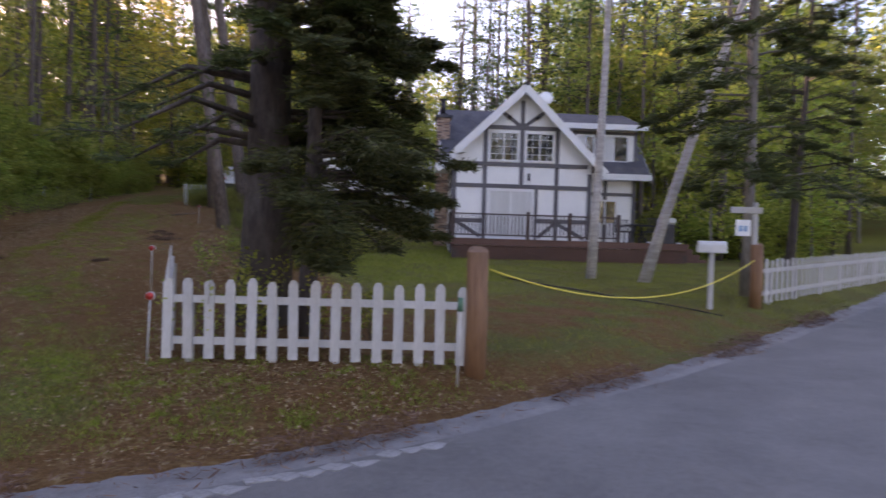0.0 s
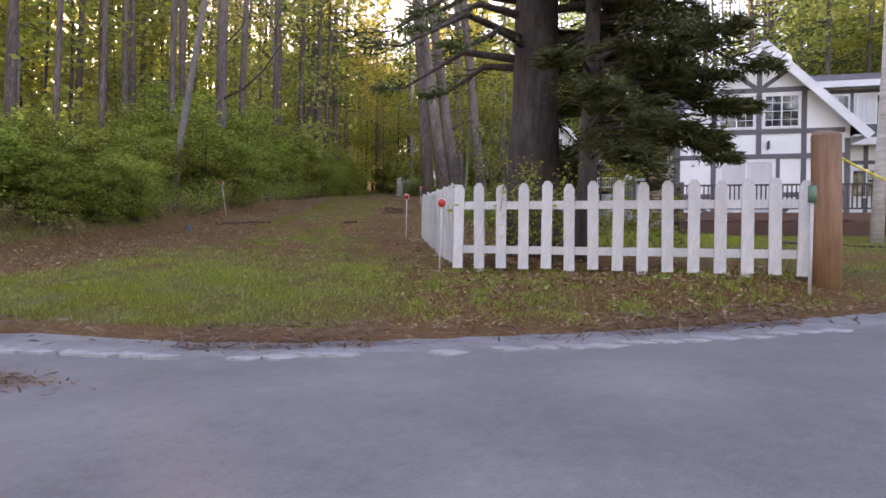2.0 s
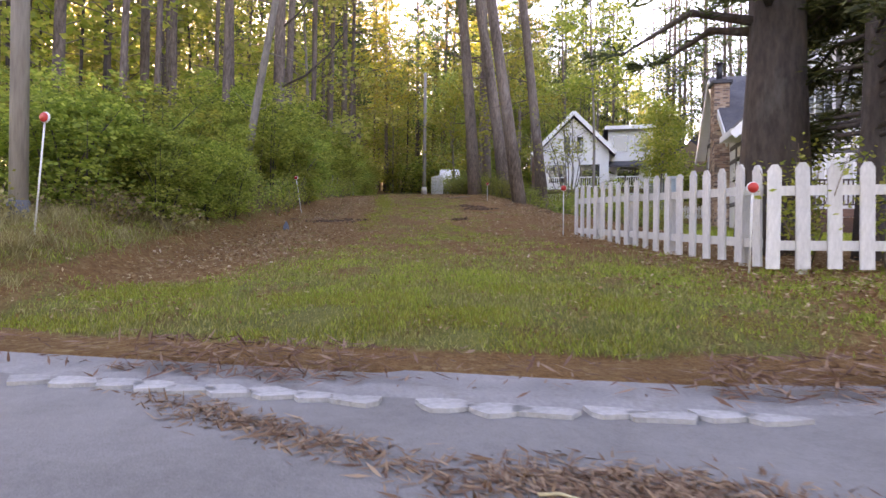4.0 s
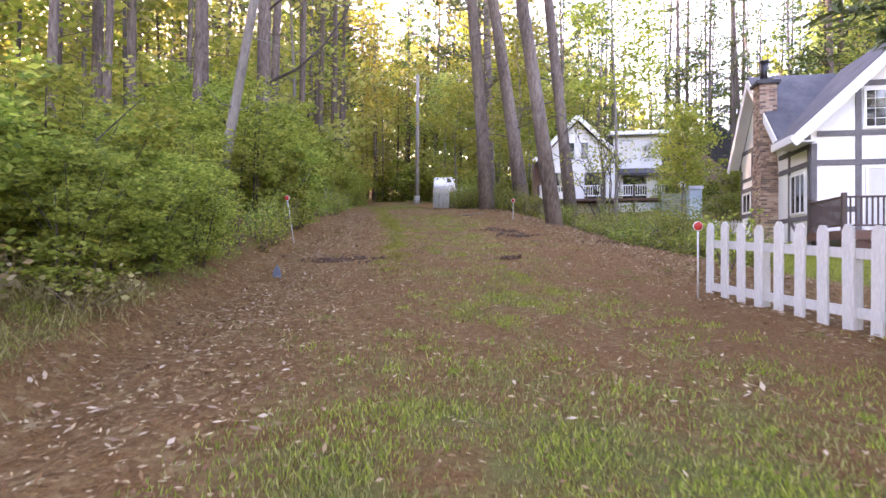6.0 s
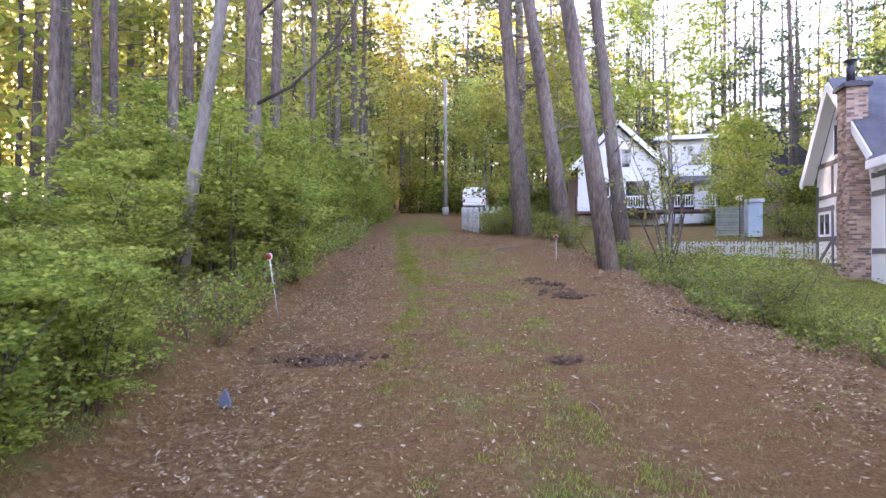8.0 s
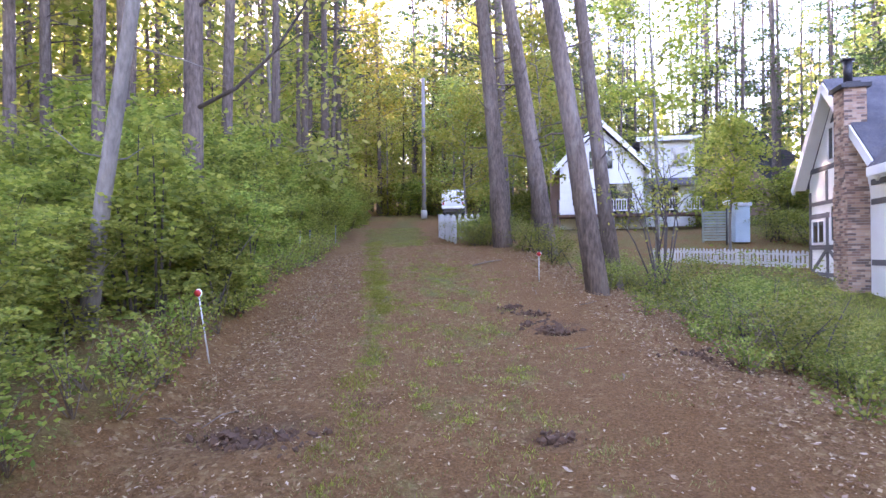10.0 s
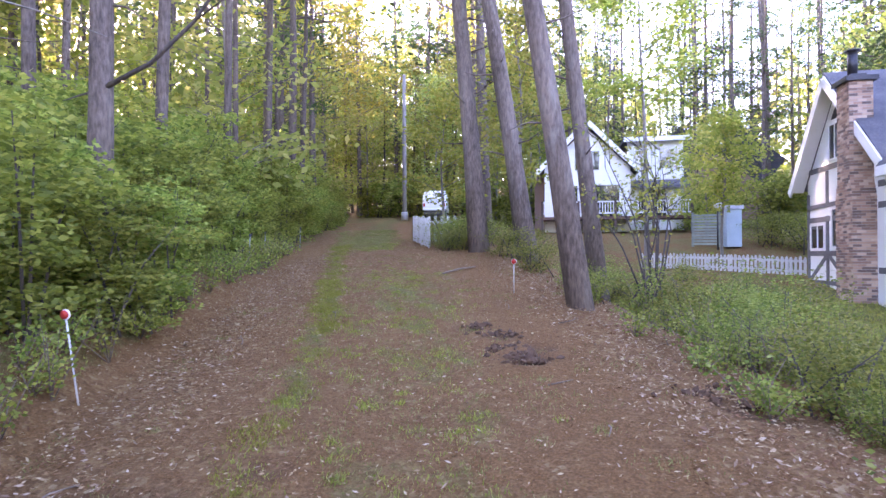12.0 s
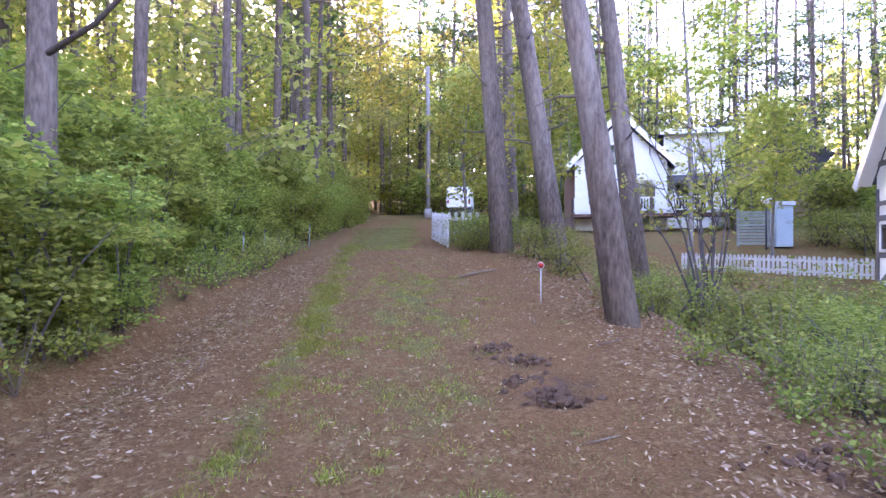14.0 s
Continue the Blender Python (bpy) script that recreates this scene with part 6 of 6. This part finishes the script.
# weeds at the foot of the fence and ferns on the bank
def weeds(x, y, h, seed, label, n=160, mat=None):
    rng = np.random.default_rng(seed)
    t = thing("weed", at(x, y), label, "plant")
    limbs, cl = [], []
    for k in range(6):
        e = Vector((rng.normal() * .22, rng.normal() * .22, h * rng.uniform(.6, 1.1)))
        limbs.append(([(0, 0, -.03), e * .5, e], [.008, .006, .002], 4))
        m = n // 4
        f = rng.uniform(.3, 1.0, m)[:, None]
        cl.append(np.array(e)[None] * f + rng.normal(size=(m, 3)) * .07)
    tagged(tubes("stemwork", limbs, STICKBARK, t), kind="stuff")
    leaf_cloud("foliage", np.concatenate(cl), .058, mat or SHRUBLEAF, t, rng, .65, .5)


weeds(-3.95, -17.45, .95, 401, "leafy sapling twigs growing through the fence", 150, YOUNGLEAF)
weeds(-3.3, -17.4, 1.15, 402, "leafy sapling twigs growing over the fence", 220, YOUNGLEAF)
weeds(-2.6, -17.1, 1.05, 403, "leafy sapling twigs behind the fence", 200, YOUNGLEAF)
weeds(-3.7, -16.6, 1.2, 404, "leafy undergrowth below the spruce", 320)
weeds(-2.0, -16.9, .9, 405, "leafy undergrowth below the spruce", 220)
weeds(-5.6, -12.4, .8, 406, "low green weeds beside the fence end", 220)
for k in range(46):
    rr = random.Random(500 + k)
    y = -13 + 15 * rr.random()
    x = -10.5 - .27 * (y + 7) - 3.3 + rr.uniform(-.3, .25)
    weeds(x, y, rr.uniform(.35, .8), 500 + k, "low leafy weeds along the edge of the drive", 130)
for k in range(30):
    rr = random.Random(600 + k)
    y = -10.5 + 9 * rr.random()
    x = -10.5 - .27 * (y + 7) + 4.1 + rr.uniform(-.4, 1.6)
    weeds(x, y, rr.uniform(.25, .6), 600 + k, "low green growth on the bank", 150, BANKLEAF)
for k in range(22):
    rr = random.Random(660 + k)
    weeds(rr.uniform(-12.8, -11.2), rr.uniform(-19.2, -16.0), rr.uniform(.2, .45), 660 + k, "dry straggling weeds on the brown bank", 110, DRYWEED if k % 3 else BANKLEAF)
# dark clods of torn-up soil
def clods(name, spots, seed, label):
    rng = np.random.default_rng(seed)
    bm = bmesh.new()
    for x, y, spread, n in spots:
        for k in range(n * 2):
            px, py = x + rng.normal() * spread, y + rng.normal() * spread * .6
            r = .008 + .045 * rng.random() ** 2.2
            g0 = bmesh.ops.create_icosphere(bm, subdivisions=1, radius=r, matrix=Matrix.Translation((px, py, gz(px, py) + r * .3 + .01)))
            for v in g0["verts"]:
                v.co += Vector(rng.normal(size=3)) * r * .28
    tagged(part(name, bm, SOIL), label, "soil", kind="stuff")


# the last spot's dark clods stand for a patch of shadow
clods("soil_clods", ((-11.15, -11.5, .22, 60), (-10.75, -11.35, .15, 24), (-8.55, -7.4, .2, 60), (-8.75, -7.0, .15, 30), (-8.95, -6.4, .14, 24), (-8.4, -11.1, .1, 16), (-9.3, -6.0, .12, 16), (-6.6, -8.3, .3, 22)), 801, "dark torn-up clods of soil on the drive")
scrap = thing("plastic_scrap", at(-11.5, -12.75), "small blue-grey plastic scrap in the weeds", "litter")
part("shell", prism(bmesh.new(), [(-.06, 0), (.06, 0), (.045, .1), (0, .17), (-.05, .09)], "y", -.012, .012), SCRAP, scrap)

scatter_leaves("fallen_leaves", 2600, .05, DRYLEAF, lambda x, y: np.exp(-((drive_off(x, y) - 3.9) / 1.0) ** 2), (-9, -2, -13, -1), "pale dry leaves lying on the weedy bank", 205)
leafstick = thing("twig", (-6.0, -21.98, .13), "pale yellowish twig with a leaf lying on the asphalt", "twig")
tubes("shoot", [([(-.05, 0, .006), (0, .01, .009), (.06, -.01, .007)], [.005, .005, .003], 5)], NEEDLE_PALE, leafstick)
for k, (x, y, h) in enumerate(((-5.9, -4.6, 1.3), (-5.0, -5.2, 1.1), (-4.2, -4.2, 1.4), (-5.3, -3.2, 1.5), (-4.0, -5.6, 1.0), (-6.6, -3.4, 1.2), (-4.9, -6.8, .9), (-3.4, -3.2, 1.2), (-6.2, -6.2, .8))):
    weeds(x, y, h, 640 + k, "tall wispy undergrowth with grey stems on the bank", 260, BANKLEAF)
scatter_leaves("needle_litter", 260, .09, NEEDLES, lambda x, y: np.exp(-((y - .35 * x + 17.5) / .1) ** 2), (2.3, 3.6, -17.2, -16.0), "dark twiggy debris lying on the road", 206, .12, .09)
hose = thing("fallen_branch", at(1.4, -10.5), "long thin brown branch lying across the lawn", "branch")
hp = [(.9 + .33 * k, -8.6 - .52 * k + .12 * math.sin(k * 1.7)) for k in range(11)]
tubes("stem", [([(x - 1.4, y + 10.5, gz(x, y) - gz(1.4, -10.5) + .03) for x, y in hp], [.03 - .0018 * k for k in range(11)], 6)], DARKBARK, hose)
bare = thing("shrub", at(-5.6, -5.9), "grey tangle of bare twigs on the bank", "shrub")
brng = np.random.default_rng(811)
tw = []
for k in range(70):
    a, q = brng.uniform(0, 6.28), brng.uniform(.2, 1.0)
    s0 = Vector((brng.normal() * .35, brng.normal() * .35, -.05))
    e = s0 + Vector((math.cos(a) * q, math.sin(a) * q, brng.uniform(.25, .9)))
    tw.append(([s0, s0.lerp(e, .5) + Vector((0, 0, .12)), e], [.009, .006, .002], 4))
tagged(tubes("twig_tangle", tw, STICKBARK, bare), kind="stuff")

# sticks on the drive
for k in range(9):
    rr = random.Random(700 + k)
    x, y, a, ln = rr.uniform(-12.5, -6.8), rr.uniform(-12.5, -4), rr.uniform(0, 6.28), rr.uniform(.15, .5)
    s = thing("stick", at(x, y), "dry grey stick lying on the drive", "stick", "sticks on the drive")
    dx, dy = math.cos(a) * ln, math.sin(a) * ln
    tubes("twig", [([(0, 0, .02), (dx * .5 + .02, dy * .5, .035), (dx, dy, gz(x + dx, y + dy) - gz(x, y) + .02)], [.009, .008, .004], 5)], STICKBARK, s)

log = thing("stick", at(-10.4, -1.0), "dark fallen stick at the edge of the drive", "stick", "sticks on the drive")
tubes("twig", [([(-.3, -.5, gz(-10.7, -1.5) - gz(-10.4, -1.0) + .03), (0, .02, .05), (.3, .5, gz(-10.1, -.5) - gz(-10.4, -1.0) + .03)], [.022, .02, .012], 7)], STICKBARK, log)

# broken pale lip along the edge of the asphalt
def lip():
    rng = random.Random(77)
    shapes = []
    for k in range(6):
        bm = bmesh.new()
        n = 7
        out = [(math.cos(2 * math.pi * i / n) * rng.uniform(.07, .17), math.sin(2 * math.pi * i / n) * rng.uniform(.04, .1)) for i in range(n)]
        prism(bm, out, "z", -.02, .012)
        me = bpy.data.meshes.new("slab")
        bm.to_mesh(me)
        bm.free()
        me.materials.append(EDGE_PALE)
        shapes.append(me)
    t = thing("broken_edging", (-4, -20.2, .12), "row of cracked pale slabs along the edge of the asphalt", "edging", kind="structure")
    x = -13.0
    while x < -1.4:
        sl = float(along(ROAD_EDGE, x + .4) - along(ROAD_EDGE, x - .4)) / .8
        y = float(along(ROAD_EDGE, x)) - .5 / math.hypot(1, sl) + rng.uniform(-.05, .05)
        if rng.random() < .85:
            ob = new("slab", shapes[rng.randrange(6)])
            ob.parent = t
            ob.matrix_local = Matrix.Translation((x + 4 + sl * .5 / math.hypot(1, sl), y + 20.2, float(along(ROAD_RISE, x)) - .12 + .006)) @ pose(0, 0, 0, 0, 0, math.degrees(math.atan(sl)) + rng.uniform(-8, 8))
        x += rng.uniform(.15, .21) / math.hypot(1, sl)


lip()
